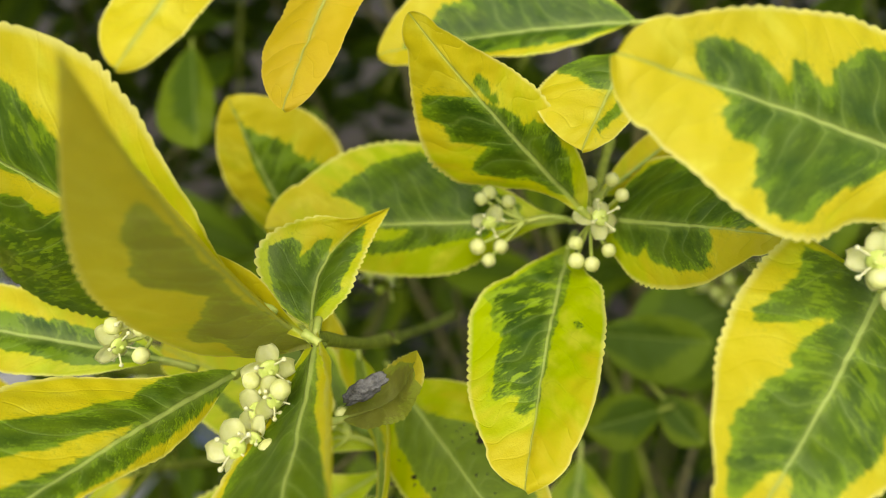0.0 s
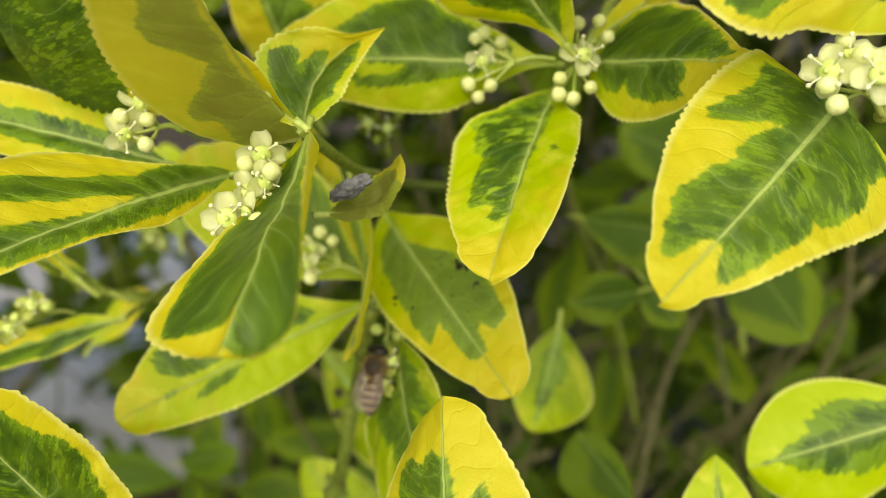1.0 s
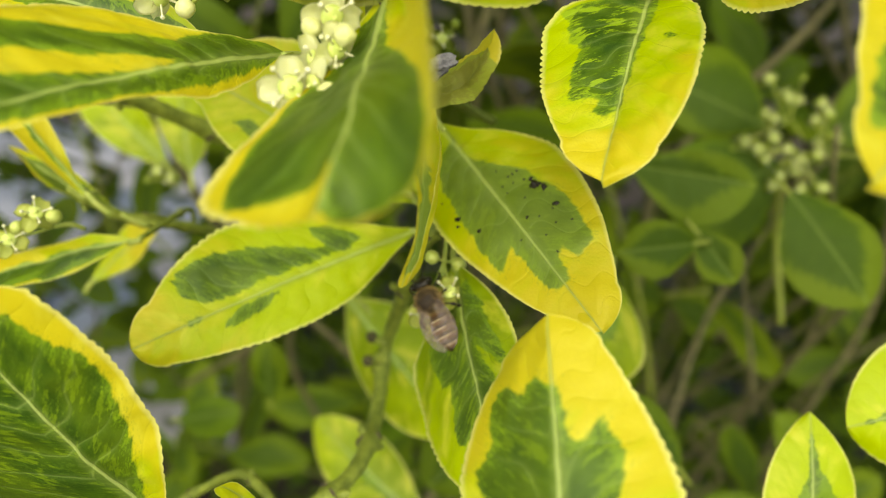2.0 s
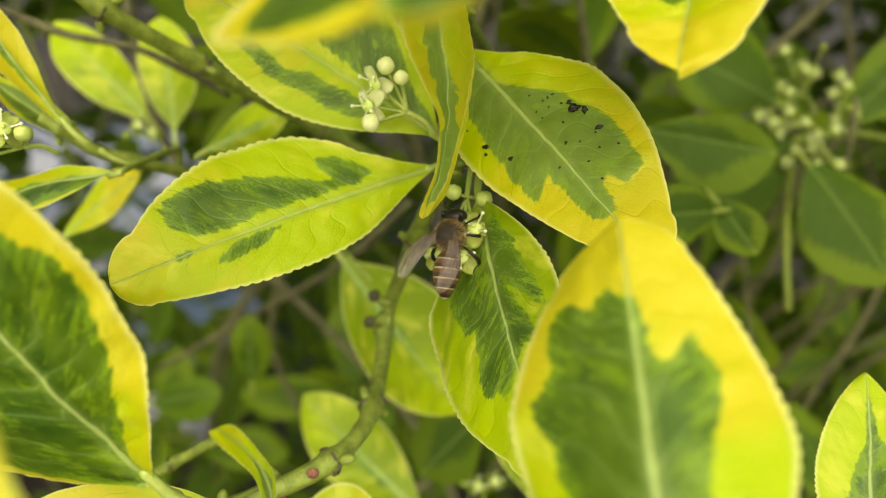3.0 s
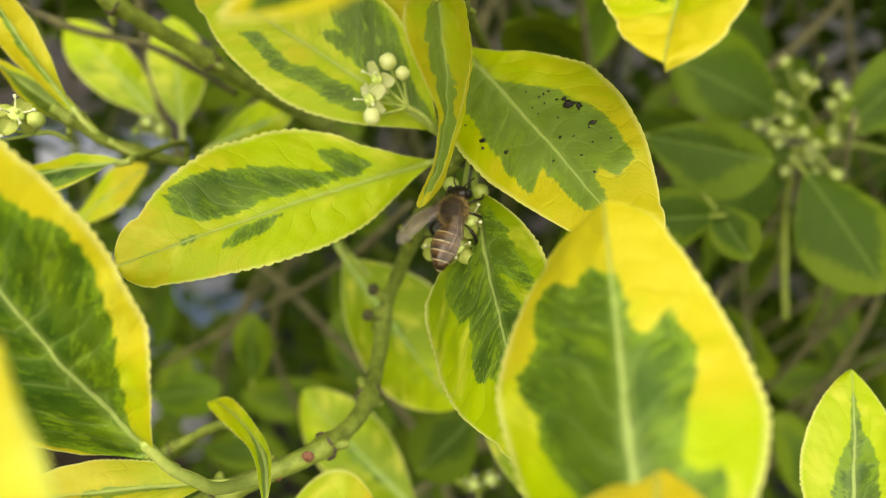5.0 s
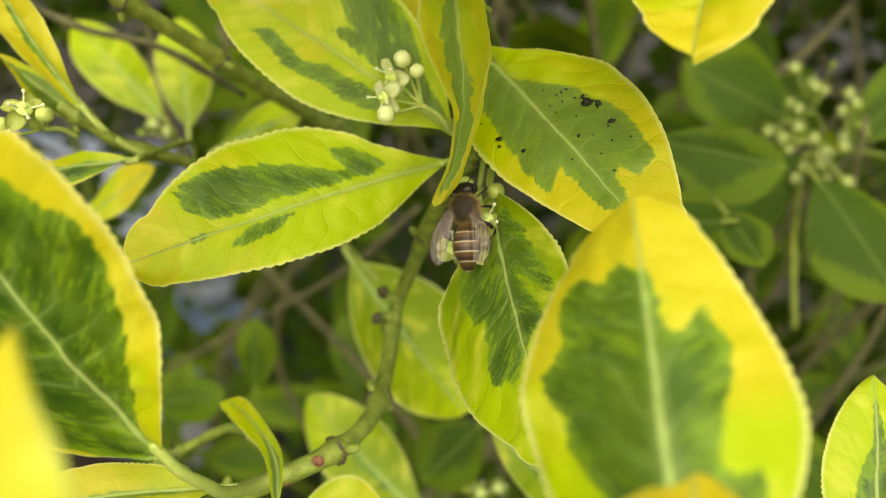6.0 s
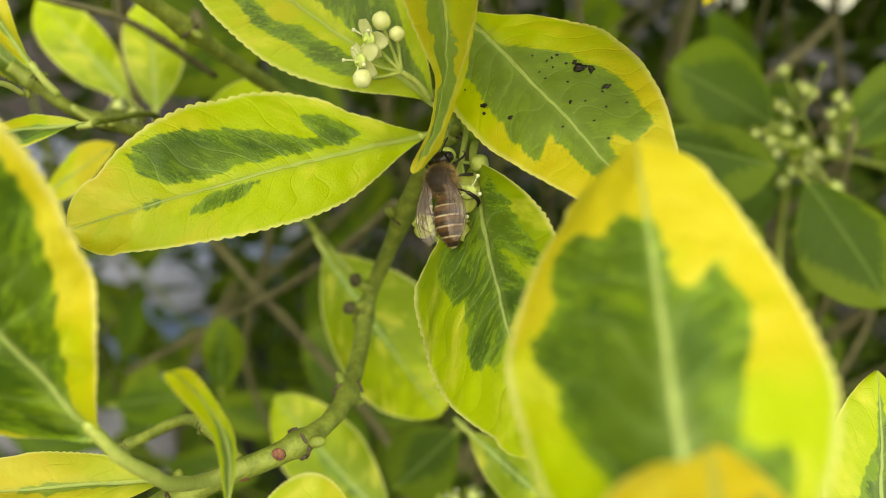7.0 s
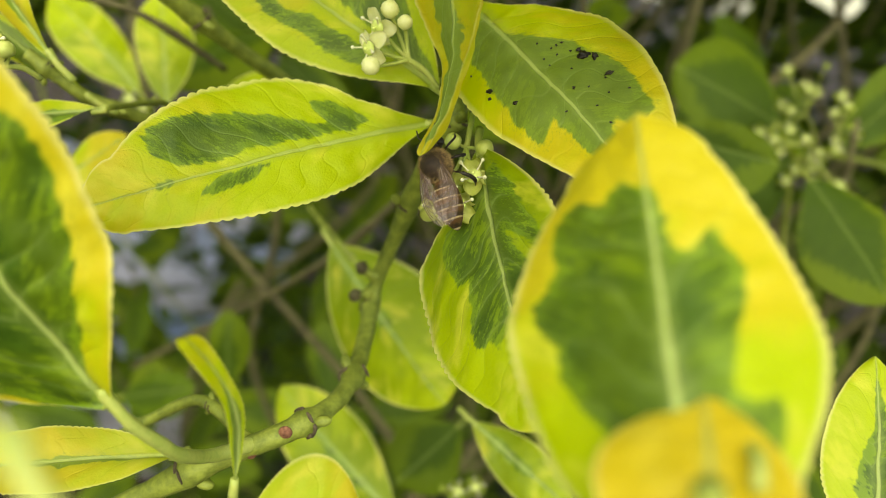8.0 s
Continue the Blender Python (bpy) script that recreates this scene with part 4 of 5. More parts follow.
leaf(S2, (0.0223, 0.1216, 0.7608), (-0.0311, 0.1262, 0.7578), (-0.10, -0.89, 0.44), (0.0094, 0.0181), (-21, -21), (), (), 1.1, grade=1.8, edges=((0.9, 3.0, 6.6, 8.9, 9.4, 9.1, 8.1, 6.6, 4.1), (1.8, 5.7, 9.4, 14.1, 17.5, 18.1, 17.1, 14.2, 9.0)), heart=[[(0.8, 0.44), (0.76, 0.52), (0.66, 0.72), (0.62, 0.75), (0.51, 0.89), (0.41, 0.76), (0.3, 0.76), (0.17, 0.72), (0.17, 0.0), (0.25, -0.21), (0.28, -0.45), (0.39, -0.39), (0.5, -0.47), (0.59, -0.56), (0.7, -0.66), (0.7, -0.39), (0.57, -0.29), (0.53, -0.13), (0.65, -0.09), (0.68, 0.18), (0.74, 0.32)]])
leaf(S2, (0.0211, 0.1200, 0.7572), (0.0104, 0.0803, 0.7382), (-0.40, -0.31, 0.86), (0.0109, 0.0136), (24, 24), (), (), 1.5, grade=2.8, edges=((2.6, 4.9, 8.4, 9.5, 10.6, 10.9, 10.7, 9.5, 6.7), (3.3, 7.3, 12.1, 13.6, 12.8, 11.8, 10.5, 8.5, 5.7)), heart=[[(0.07, 0.31), (0.14, 0.85), (0.28, 0.88), (0.32, 0.96), (0.36, 0.77), (0.46, 0.7), (0.5, 0.53), (0.6, 0.61), (0.7, 0.65), (0.74, 0.63), (0.72, 0.41), (0.71, 0.28), (0.76, 0.31), (0.77, 0.16), (0.73, 0.0), (0.68, -0.05), (0.53, -0.09), (0.39, -0.16), (0.3, -0.26), (0.18, -0.44)], [(0.44, -0.41), (0.44, -0.54), (0.48, -0.63), (0.49, -0.51)]], fleck=0.9)
leaf(S2, (0.0258, 0.1197, 0.7615), (0.0437, 0.0925, 0.7681), (-0.76, -0.37, 0.53), (0.0133, 0.0094), (-6, -6), (), (), 0.4, edges=((12.3, 13.3, 13.3, 12.2, 11.1, 9.2, 7.2, 5.1, 2.7), (3.8, 6.6, 8.7, 9.4, 9.2, 8.6, 7.6, 5.6, 3.2)), heart=[[(0.1, 0.0), (0.05, -0.86), (0.12, -0.91), (0.28, -0.97), (0.53, -0.94), (0.77, -0.9), (0.89, -0.48), (0.79, -0.05), (0.67, 0.03), (0.71, 0.23), (0.68, 0.47), (0.72, 0.72), (0.67, 0.77), (0.56, 0.74), (0.39, 0.62), (0.35, 0.43), (0.31, 0.61), (0.24, 0.68), (0.14, 0.53)]])
leaf(S2, (0.0265, 0.1252, 0.7638), (0.0412, 0.1246, 0.7769), (-0.19, -0.97, 0.17), (0.0039, 0.0051), (-38, -38), (.0, .0, .0, .0, .0), (.2, .2, .1, .0, .0), .3)
leaf(S2, (0.0279, 0.1171, 0.7884), (0.0191, 0.1033, 0.7767), (-0.22, -0.54, 0.81), (0.0056, 0.0103), (16, 16), (), (), 0.1, heart=[[(0.27, 1.2), (0.16, 1.2), (-0.02, 1.2), (0.37, -0.46), (0.48, 0.22), (0.42, 0.57), (0.39, 0.96)], [(0.65, -0.22), (0.43, -0.52), (0.59, -0.83), (0.86, -0.4), (0.76, -0.05)]])
leaf(S2, (0.0348, 0.1416, 0.7914), (-0.0120, 0.1437, 0.7855), (-0.12, -0.66, 0.74), (0.0080, 0.0144), (21, 21), (.8, .8, .8, .6, .0), (.9, .9, .8, .6, .0), .3)
flower_cluster(S2, (0.0203, 0.1182, 0.7622), [("f", (0.0078, 0.1218, 0.7605)), ("b", (0.0064, 0.1232, 0.7641)), ("b", (0.0110, 0.1230, 0.7637)), ("b", (0.0078, 0.1245, 0.7648)), ("b", (0.0058, 0.1204, 0.7566)), ("b", (0.0097, 0.1204, 0.7566)), ("b", (0.0076, 0.1187, 0.7548))])
flower_cluster(S2, (0.0232, 0.1191, 0.7617), [("f", (0.0241, 0.1125, 0.7642)), ("b", (0.0230, 0.1163, 0.7686)), ("b", (0.0265, 0.1165, 0.7692)), ("b", (0.0281, 0.1156, 0.7669)), ("b", (0.0256, 0.1108, 0.7594)), ("b", (0.0205, 0.1112, 0.7605)), ("b", (0.0204, 0.1093, 0.7583)), ("b", (0.0228, 0.1091, 0.7578))])

S3 = shoot("broad yellow-margined leaves round a cream flower head", (0.0592, 0.0852, 0.7635))
stem(S3, 0.001, [(0.0592, 0.0852, 0.7635), (0.0684, 0.0972, 0.7631), (0.0914, 0.1305, 0.7630)])
leaf(S3, (0.0649, 0.0869, 0.7755), (0.0171, 0.0781, 0.7923), (0.28, -0.90, 0.34), (0.0140, 0.0127), (13, 13), (), (), 0.0, edges=((3.4, 6.1, 8.1, 9.6, 13.0, 14.0, 12.7, 9.9, 6.8), (4.4, 7.9, 10.6, 12.5, 12.7, 11.5, 9.9, 7.9, 5.2)), heart=[[(0.86, 0.58), (0.83, 0.17), (0.8, 0.0), (0.75, -0.09), (0.77, -0.22), (0.75, -0.38), (0.73, -0.45), (0.68, -0.41), (0.68, -0.6), (0.68, -0.75), (0.65, -0.73), (0.64, -0.88), (0.59, -0.88), (0.53, -0.86), (0.5, -0.7), (0.45, -0.58), (0.35, -0.39), (0.12, -0.31), (0.21, 1.2), (0.42, 0.81), (0.48, 0.73), (0.51, 0.58), (0.53, 0.51), (0.53, 0.29), (0.57, 0.35), (0.6, 0.47), (0.64, 0.45), (0.63, 0.24), (0.66, 0.33), (0.7, 0.45), (0.75, 0.54), (0.78, 0.59)]])
leaf(S3, (0.0533, 0.0854, 0.7642), (0.0270, 0.0569, 0.7488), (0.21, -0.61, 0.77), (0.0138, 0.0139), (12, 12), (), (), 0.0, edges=((12.5, 13.8, 13.7, 12.4, 10.7, 9.1, 7.5, 5.8, 3.1), (12.6, 13.5, 13.9, 13.8, 13.1, 12.1, 10.6, 8.6, 5.5)), heart=[[(0.91, 0.63), (0.85, 0.74), (0.76, 0.75), (0.66, 0.63), (0.56, 0.49), (0.5, 0.39), (0.5, 0.46), (0.39, 0.39), (0.28, 0.26), (0.38, 0.51), (0.47, 0.8), (0.42, 0.85), (0.32, 0.75), (0.22, 0.7), (0.12, 0.84), (0.01, 1.2), (-0.02, 1.2), (-0.02, -1.2), (-0.02, -1.2), (0.1, -0.83), (0.22, -0.67), (0.32, -0.76), (0.45, -0.76), (0.49, -0.72), (0.49, -0.58), (0.53, -0.69), (0.58, -0.75), (0.68, -0.71), (0.79, -0.77), (0.86, -0.8), (0.83, -0.43), (0.76, -0.11), (0.75, 0.03), (0.79, 0.14), (0.86, 0.32), (0.89, 0.42)]], fleck=0.35)
flower_cluster(S3, (0.0592, 0.0852, 0.7635), [("f", (0.0483, 0.0791, 0.7698)), ("f", (0.0534, 0.0771, 0.7701)), ("b", (0.0504, 0.0818, 0.7732)), ("b", (0.0485, 0.0755, 0.7666)), ("b", (0.0516, 0.0790, 0.7719)), ("b", (0.0476, 0.0774, 0.7684)), ("f", (0.0509, 0.0808, 0.7710))])

S4 = shoot("lime and green shoot on which the honeybee feeds", (-0.0474, 0.0925, 0.6515))
stem(S4, 0.0016, thin=0.78, points=[(-0.0470, 0.0919, 0.6536), (-0.0334, 0.0931, 0.6641), (-0.0241, 0.0951, 0.6696), (-0.0189, 0.1027, 0.6700), (-0.0168, 0.1133, 0.6692), (-0.0164, 0.1268, 0.6700), (-0.0166, 0.1362, 0.6752), (-0.0138, 0.1304, 0.6905), (-0.0107, 0.1194, 0.7080), (-0.0081, 0.1170, 0.7138), (-0.0091, 0.1202, 0.7172)])
stem(S4, 0.0009, [(-0.0297, 0.0962, 0.6665), (-0.0391, 0.1058, 0.6649), (-0.0474, 0.1086, 0.6579), (-0.0542, 0.1085, 0.6521)])
SPECKLED = leaf(S4, (-0.0092, 0.1261, 0.7291), (0.0163, 0.0885, 0.7136), (-0.40, -0.57, 0.72), (0.0126, 0.0108), (10, 10), (), (), 0.55, pale=-0.6, edges=((3.6, 8.1, 11.3, 12.6, 12.5, 11.8, 10.7, 8.7, 6.1), (5.0, 8.6, 10.5, 10.8, 10.3, 9.2, 8.0, 6.5, 4.1)), heart=[[(0.08, -0.16), (0.19, 0.0), (0.28, -0.21), (0.4, -0.5), (0.47, -0.54), (0.55, -0.7), (0.63, -0.74), (0.7, -0.77), (0.75, -0.8), (0.77, -0.65), (0.77, -0.42), (0.71, -0.3), (0.73, -0.17), (0.81, -0.11), (0.82, 0.16), (0.81, 0.35), (0.76, 0.34), (0.71, 0.37), (0.65, 0.37), (0.61, 0.35), (0.68, 0.77), (0.63, 0.79), (0.52, 0.7), (0.38, 0.61), (0.27, 0.64), (0.16, 0.58)]], fleck=0.3, teeth=0.018)
leaf(S4, (-0.0114, 0.1210, 0.7114), (-0.0530, 0.0951, 0.6978), (0.18, -0.67, 0.72), (0.0080, 0.0135), (6, 6), (), (), 1.1, pale=-0.2, edges=((2.1, 4.4, 6.4, 7.5, 8.0, 8.0, 7.3, 6.2, 4.7), (2.2, 5.6, 9.9, 12.7, 13.5, 13.4, 11.9, 9.6, 5.7)), heart=[[(0.81, 0.93), (0.81, 0.73), (0.8, 0.43), (0.75, 0.16), (0.67, 0.1), (0.57, 0.13), (0.45, 0.11), (0.33, 0.14), (0.25, 0.19), (0.19, 0.45), (0.23, 0.61), (0.28, 0.72), (0.35, 0.63), (0.36, 0.52), (0.33, 0.34), (0.38, 0.3), (0.45, 0.44), (0.56, 0.6), (0.66, 0.74), (0.74, 0.85)], [(0.73, -0.35), (0.72, -0.51), (0.66, -0.45), (0.59, -0.33), (0.53, -0.12), (0.61, -0.06), (0.67, -0.13)], [(0.84, 0.06), (0.82, -0.12), (0.77, -0.07), (0.77, 0.05)]], fleck=0.25)
# high lime and steep grade: shade near its base put into the colour
leaf(S4, (-0.0047, 0.1090, 0.7117), (0.0069, 0.0758, 0.6901), (-0.80, -0.49, 0.33), (0.0099, 0.0164), (5, 5), (), (), 2.5, pale=-0.2, edges=((3.6, 6.0, 7.9, 9.3, 9.9, 9.5, 8.9, 7.8, 5.4), (4.2, 8.2, 15.2, 16.4, 16.3, 15.3, 13.4, 10.2, 5.8)), heart=[[(0.12, 0.15), (0.23, 0.6), (0.25, 0.69), (0.35, 0.6), (0.47, 0.46), (0.47, 0.36), (0.59, 0.42), (0.66, 0.51), (0.71, 0.43), (0.69, 0.29), (0.73, 0.27), (0.7, 0.13), (0.64, 0.0), (0.6, -0.28), (0.61, -0.56), (0.53, -0.42), (0.39, -0.24), (0.5, -0.61), (0.53, -0.79), (0.4, -0.68), (0.24, -0.68), (0.11, -0.65)]], fleck=0.45, grade=2.2)
leaf(S4, (-0.0115, 0.1211, 0.7164), (-0.0533, 0.1296, 0.7333), (0.07, -0.81, 0.59), (0.0102, 0.0155), (8, 8), (), (), 1.05, pale=-0.3, edges=((2.6, 5.2, 7.5, 9.2, 10.2, 10.0, 9.1, 7.5, 4.6), (5.0, 8.8, 11.8, 14.0, 15.2, 15.5, 14.6, 12.5, 8.6)), heart=[[(0.77, -0.57), (0.66, -0.59), (0.59, -0.68), (0.46, -0.62), (0.37, -0.73), (0.26, -0.62), (0.2, -0.09), (0.3, -0.23), (0.38, -0.25), (0.47, -0.22), (0.54, -0.38), (0.64, -0.33), (0.71, -0.27)], [(0.56, 0.16), (0.43, 0.13), (0.29, 0.08), (0.19, 0.08), (-0.01, 0.2), (0.14, 0.56), (0.25, 0.78), (0.39, 0.96), (0.52, 0.97), (0.64, 0.62), (0.48, 0.33), (0.52, 0.24)]], fleck=0.5)
leaf(S4, (-0.0113, 0.1232, 0.7164), (-0.0314, 0.1465, 0.7441), (-0.75, -0.66, 0.01), (0.0016, 0.0064), (5, 5), (.6, .6, .6, .5, .1), (.1, .1, .1, .1, .1), .4)
leaf(S4, (-0.0289, 0.0955, 0.6508), (-0.0107, 0.1002, 0.6515), (0.19, -0.81, 0.56), (0.0107, 0.0059), (3, 3), (.1, .2, .2, .1, .0), (.1, .1, .1, .0, .0), .8, patches=[(0.6, -0.2, 0.1, 0.14, 1)])
cupped_leaf(S4, [(-0.0146, 0.1187, 0.7376), (-0.0130, 0.1152, 0.7325), (-0.0115, 0.1116, 0.7271), (-0.0106, 0.1072, 0.7223), (-0.0110, 0.1026, 0.7169), (-0.0124, 0.0982, 0.7118)],
            [(-0.0146, 0.1187, 0.7376), (-0.0192, 0.1246, 0.7356), (-0.0190, 0.1237, 0.7312), (-0.0154, 0.1199, 0.7256), (-0.0118, 0.1144, 0.7211), (-0.0116, 0.1074, 0.7152), (-0.0129, 0.0995, 0.7123), (-0.0124, 0.0982, 0.7118)],
            [(-0.0146, 0.1187, 0.7376), (-0.0107, 0.1079, 0.7385), (-0.0089, 0.1029, 0.7348), (-0.0088, 0.0983, 0.7296), (-0.0094, 0.0952, 0.7250), (-0.0103, 0.0947, 0.7189), (-0.0115, 0.0967, 0.7136), (-0.0124, 0.0982, 0.7118)], 0.0012,
            (.45, .5, .6, .85, .7), (-.2, .0, .2, .3, .2), .35, -0.9, seed=8.1)
cupped_leaf(S4, [(-0.0266, 0.0764, 0.6748), (-0.0265, 0.0755, 0.6807), (-0.0269, 0.0737, 0.6872), (-0.0285, 0.0716, 0.6925), (-0.0303, 0.0699, 0.6961), (-0.0312, 0.0685, 0.6980)],
            [(-0.0266, 0.0764, 0.6748), (-0.0270, 0.0745, 0.6810), (-0.0275, 0.0720, 0.6881), (-0.0292, 0.0697, 0.6929), (-0.0309, 0.0679, 0.6965), (-0.0318, 0.0679, 0.6978), (-0.0312, 0.0685, 0.6980)],
            [(-0.0266, 0.0764, 0.6748), (-0.0259, 0.0756, 0.6811), (-0.0261, 0.0747, 0.6870), (-0.0275, 0.0725, 0.6922), (-0.0292, 0.0709, 0.6961), (-0.0301, 0.0695, 0.6979), (-0.0312, 0.0685, 0.6980)], 0.0007,
            (.7, .7, .6, .2, -.5), (.6, .6, .4, .0, -.5), 1.05, -0.6, seed=15.2)
flower_cluster(S4, (-0.0115, 0.1211, 0.7164), [("s", (-0.0217, 0.1184, 0.7241)), ("b", (-0.0206, 0.1195, 0.7267)), ("b", (-0.0181, 0.1188, 0.7254)), ("b", (-0.0217, 0.1151, 0.7190)), ("s", (-0.0223, 0.1161, 0.7213))])
flower_cluster(S4, (-0.0061, 0.1147, 0.7151), [("f", (-0.0062, 0.1019, 0.7052)), ("f", (-0.0049, 0.1037, 0.7089)), ("b", (-0.0083, 0.1100, 0.7117)), ("b", (-0.0039, 0.1078, 0.7121)), ("f", (-0.0087, 0.1071, 0.7023))], 0.9, GREEN_BUD, LIME_PETAL)

S5 = shoot("large yellow-tipped leaves rising close to the lens", (0.0063, 0.0382, 0.7128))
stem(S5, 0.0009, [(0.0063, 0.0382, 0.7128), (0.0093, 0.0403, 0.7055), (0.0168, 0.0480, 0.6865)])
leaf(S5, (0.0091, 0.0366, 0.7038), (0.0050, 0.0691, 0.7266), (-0.54, -0.53, 0.65), (0.0137, 0.0122), (-16, -31), (), (), 0.95, pale=-0.1, edges=((4.2, 7.6, 10.6, 12.2, 13.2, 13.9, 12.9, 10.8, 7.7), (3.6, 6.5, 8.9, 10.8, 11.7, 11.0, 9.7, 8.0, 5.9)), heart=[[(0.81, -0.07), (0.84, -0.18), (0.82, -0.29), (0.79, -0.36), (0.83, -0.6), (0.83, -0.78), (0.76, -0.79), (0.69, -0.68), (0.65, -0.74), (0.63, -0.81), (0.57, -0.76), (0.51, -0.67), (0.45, -0.73), (0.39, -0.61), (0.34, -0.53), (0.02, -0.7), (0.02, 0.8), (0.34, 0.77), (0.38, 0.66), (0.36, 0.57), (0.39, 0.36), (0.43, 0.41), (0.52, 0.5), (0.61, 0.63), (0.65, 0.61), (0.67, 0.56), (0.71, 0.51), (0.69, 0.41), (0.66, 0.29), (0.66, 0.16), (0.69, 0.11), (0.75, 0.12), (0.8, 0.07)]], fleck=0.3, grade=3.2, teeth=0.05)
leaf(S5, (0.0067, 0.0335, 0.7084), (0.0089, 0.0481, 0.7130), (-0.18, -0.27, 0.95), (0.0067, 0.0060), (-11, -11), (-.5, -.5, -.5, -.5, -.5), (-.5, -.5, -.5, -.5, -.5), -.3)
flower_cluster(S5, (0.0100, 0.0400, 0.7121), [("b", (0.0122, 0.0481, 0.7115))])

S6 = shoot("big green leaf with a wide yellow margin on a low twig", (-0.0396, 0.0717, 0.6874))
stem(S6, 0.00062, [(-0.0402, 0.0716, 0.6884), (-0.0375, 0.0728, 0.6839), (-0.0352, 0.0754, 0.6800), (-0.0336, 0.0790, 0.6758), (-0.0318, 0.0872, 0.6700), (-0.0277, 0.0944, 0.6676)], PETIOLE, "stalk", False, 1.7)
leaf(S6, (-0.0393, 0.0719, 0.6864), (-0.0618, 0.0683, 0.7209), (-0.04, -0.99, -0.13), (0.0277, 0.0131), (5, 5), (), (), 0.05, edges=((11.0, 18.1, 23.1, 26.3, 27.7, 27.4, 25.1, 20.8, 13.7), (3.5, 6.6, 9.4, 11.2, 12.0, 12.8, 13.1, 12.9, 12.0)), heart=[[(0.89, 0.58), (0.82, 0.67), (0.76, 0.71), (0.73, 0.8), (0.68, 0.86), (0.61, 0.84), (0.5, 0.78), (0.38, 0.67), (0.25, 0.48), (0.12, 0.23), (-0.02, -0.61), (-0.02, 0.8), (-0.02, -1.2), (0.3, -0.93), (0.7, -0.85), (0.95, -0.4)]], fleck=0.34)
leaf(S6, (-0.0255, 0.0293, 0.7148), (-0.0358, 0.0396, 0.7226), (-0.60, -0.77, 0.23), (0.0054, 0.0005), (45, 45), (-.5, -.5, -.5, -.5, -.5), (-.5, -.5, -.5, -.5, -.5), .3)
leaf(S6, (-0.0361, 0.0870, 0.6693), (-0.0647, 0.0854, 0.6618), (-0.19, -0.51, 0.84), (0.0057, 0.0050), (27, 27), (.1, .2, .2, .0, .0), (.0, .1, .15, .0, .0), .4, pale=0.2)

S7 = shoot("shoot with yellow leaves and small cream flowers", (-0.0796, 0.1324, 0.7075))
stem(S7, 0.0011, [(-0.0796, 0.1324, 0.7075), (-0.0754, 0.1331, 0.7047), (-0.0703, 0.1356, 0.7009), (-0.0607, 0.1439, 0.6961), (-0.0517, 0.1601, 0.6867)])
stem(S7, 0.0005, [(-0.0612, 0.1203, 0.7042), (-0.0599, 0.1418, 0.7011), (-0.0603, 0.1460, 0.6959)])
leaf(S7, (-0.0619, 0.1202, 0.7039), (-0.0987, 0.1161, 0.6901), (-0.31, -0.34, 0.89), (0.0058, 0.0056), (6, 6), (.9, .9, .9, .8, .3), (.2, .2, .1, .0, .0), .35, stalk=0.0008)
leaf(S7, (-0.0712, 0.1241, 0.7093), (-0.0901, 0.1302, 0.7303), (-0.34, -0.94, -0.03), (0.0047, 0.0039), (5, 5), (.3, .3, .3, .2, .0), (.2, .1, .0, .0, .0), .1)
leaf(S7, (-0.0915, 0.1602, 0.6703), (-0.0741, 0.1616, 0.6876), (-0.46, -0.72, 0.52), (0.0059, 0.0043), (2, 2), (.1, .1, .0, .0, .0), (.0, .0, .0, .0, .0), .6)
leaf(S7, (-0.0696, 0.1346, 0.7011), (-0.0897, 0.1318, 0.7148), (-0.02, -0.98, -0.22), (0.0050, 0.0024), (-20, -20), (.9, .9, .8, .7, .2), (.9, .9, .8, .6, .2), .9, pale=-0.5)
flower_cluster(S7, (-0.0676, 0.1136, 0.7085), [("f", (-0.0720, 0.1072, 0.7135)), ("b", (-0.0747, 0.1061, 0.7113)), ("b", (-0.0695, 0.1080, 0.7130)), ("f", (-0.0758, 0.1052, 0.7093))], 0.9, GREEN_BUD, LIME_PETAL)

S8 = shoot("plain yellow leaf tips hanging into view", (-0.0242, 0.0980, 0.8062))
stem(S8, 0.0009, [(-0.0242, 0.0980, 0.8062), (-0.0195, 0.1102, 0.8103), (-0.0109, 0.1198, 0.8075)])
leaf(S8, (-0.0242, 0.0980, 0.8062), (-0.0322, 0.0765, 0.7910), (0.15, -0.61, 0.78), (0.0041, 0.0059), (-6, -6), (-.5, -.5, -.5, -.5, -.5), (-.5, -.5, -.5, -.5, -.5), .2)
leaf(S8, (-0.0109, 0.1198, 0.8075), (-0.0210, 0.1002, 0.7829), (-0.36, -0.65, 0.67), (0.0061, 0.0080), (2, 2), (-.5, -.5, -.5, -.5, -.5), (-.5, -.5, -.5, -.5, -.5), -.4)

S9 = shoot("blurred lime shoots on a knobbly brown branch", (-0.0743, 0.1363, 0.7290))
stem(S9, 0.0016, [(-0.0743, 0.1363, 0.7290), (-0.0690, 0.1396, 0.7246), (-0.0606, 0.1473, 0.7182), (-0.0514, 0.1566, 0.7107), (-0.0376, 0.1728, 0.6993), (-0.0223, 0.1911, 0.6856)])
stem(S9, 0.0008, material=BARK, points=[(-0.1085, 0.1713, 0.7177), (-0.0949, 0.1740, 0.7128), (-0.0781, 0.1775, 0.7103), (-0.0621, 0.1884, 0.6998)])
leaf(S9, (-0.0273, 0.1534, 0.7391), (-0.0423, 0.1512, 0.7769), (-0.10, -0.99, -0.10), (0.0099, 0.0157), (-9, -9), (.0, .2, .2, .1, .0), (.3, .6, .7, .4, .0), .4)
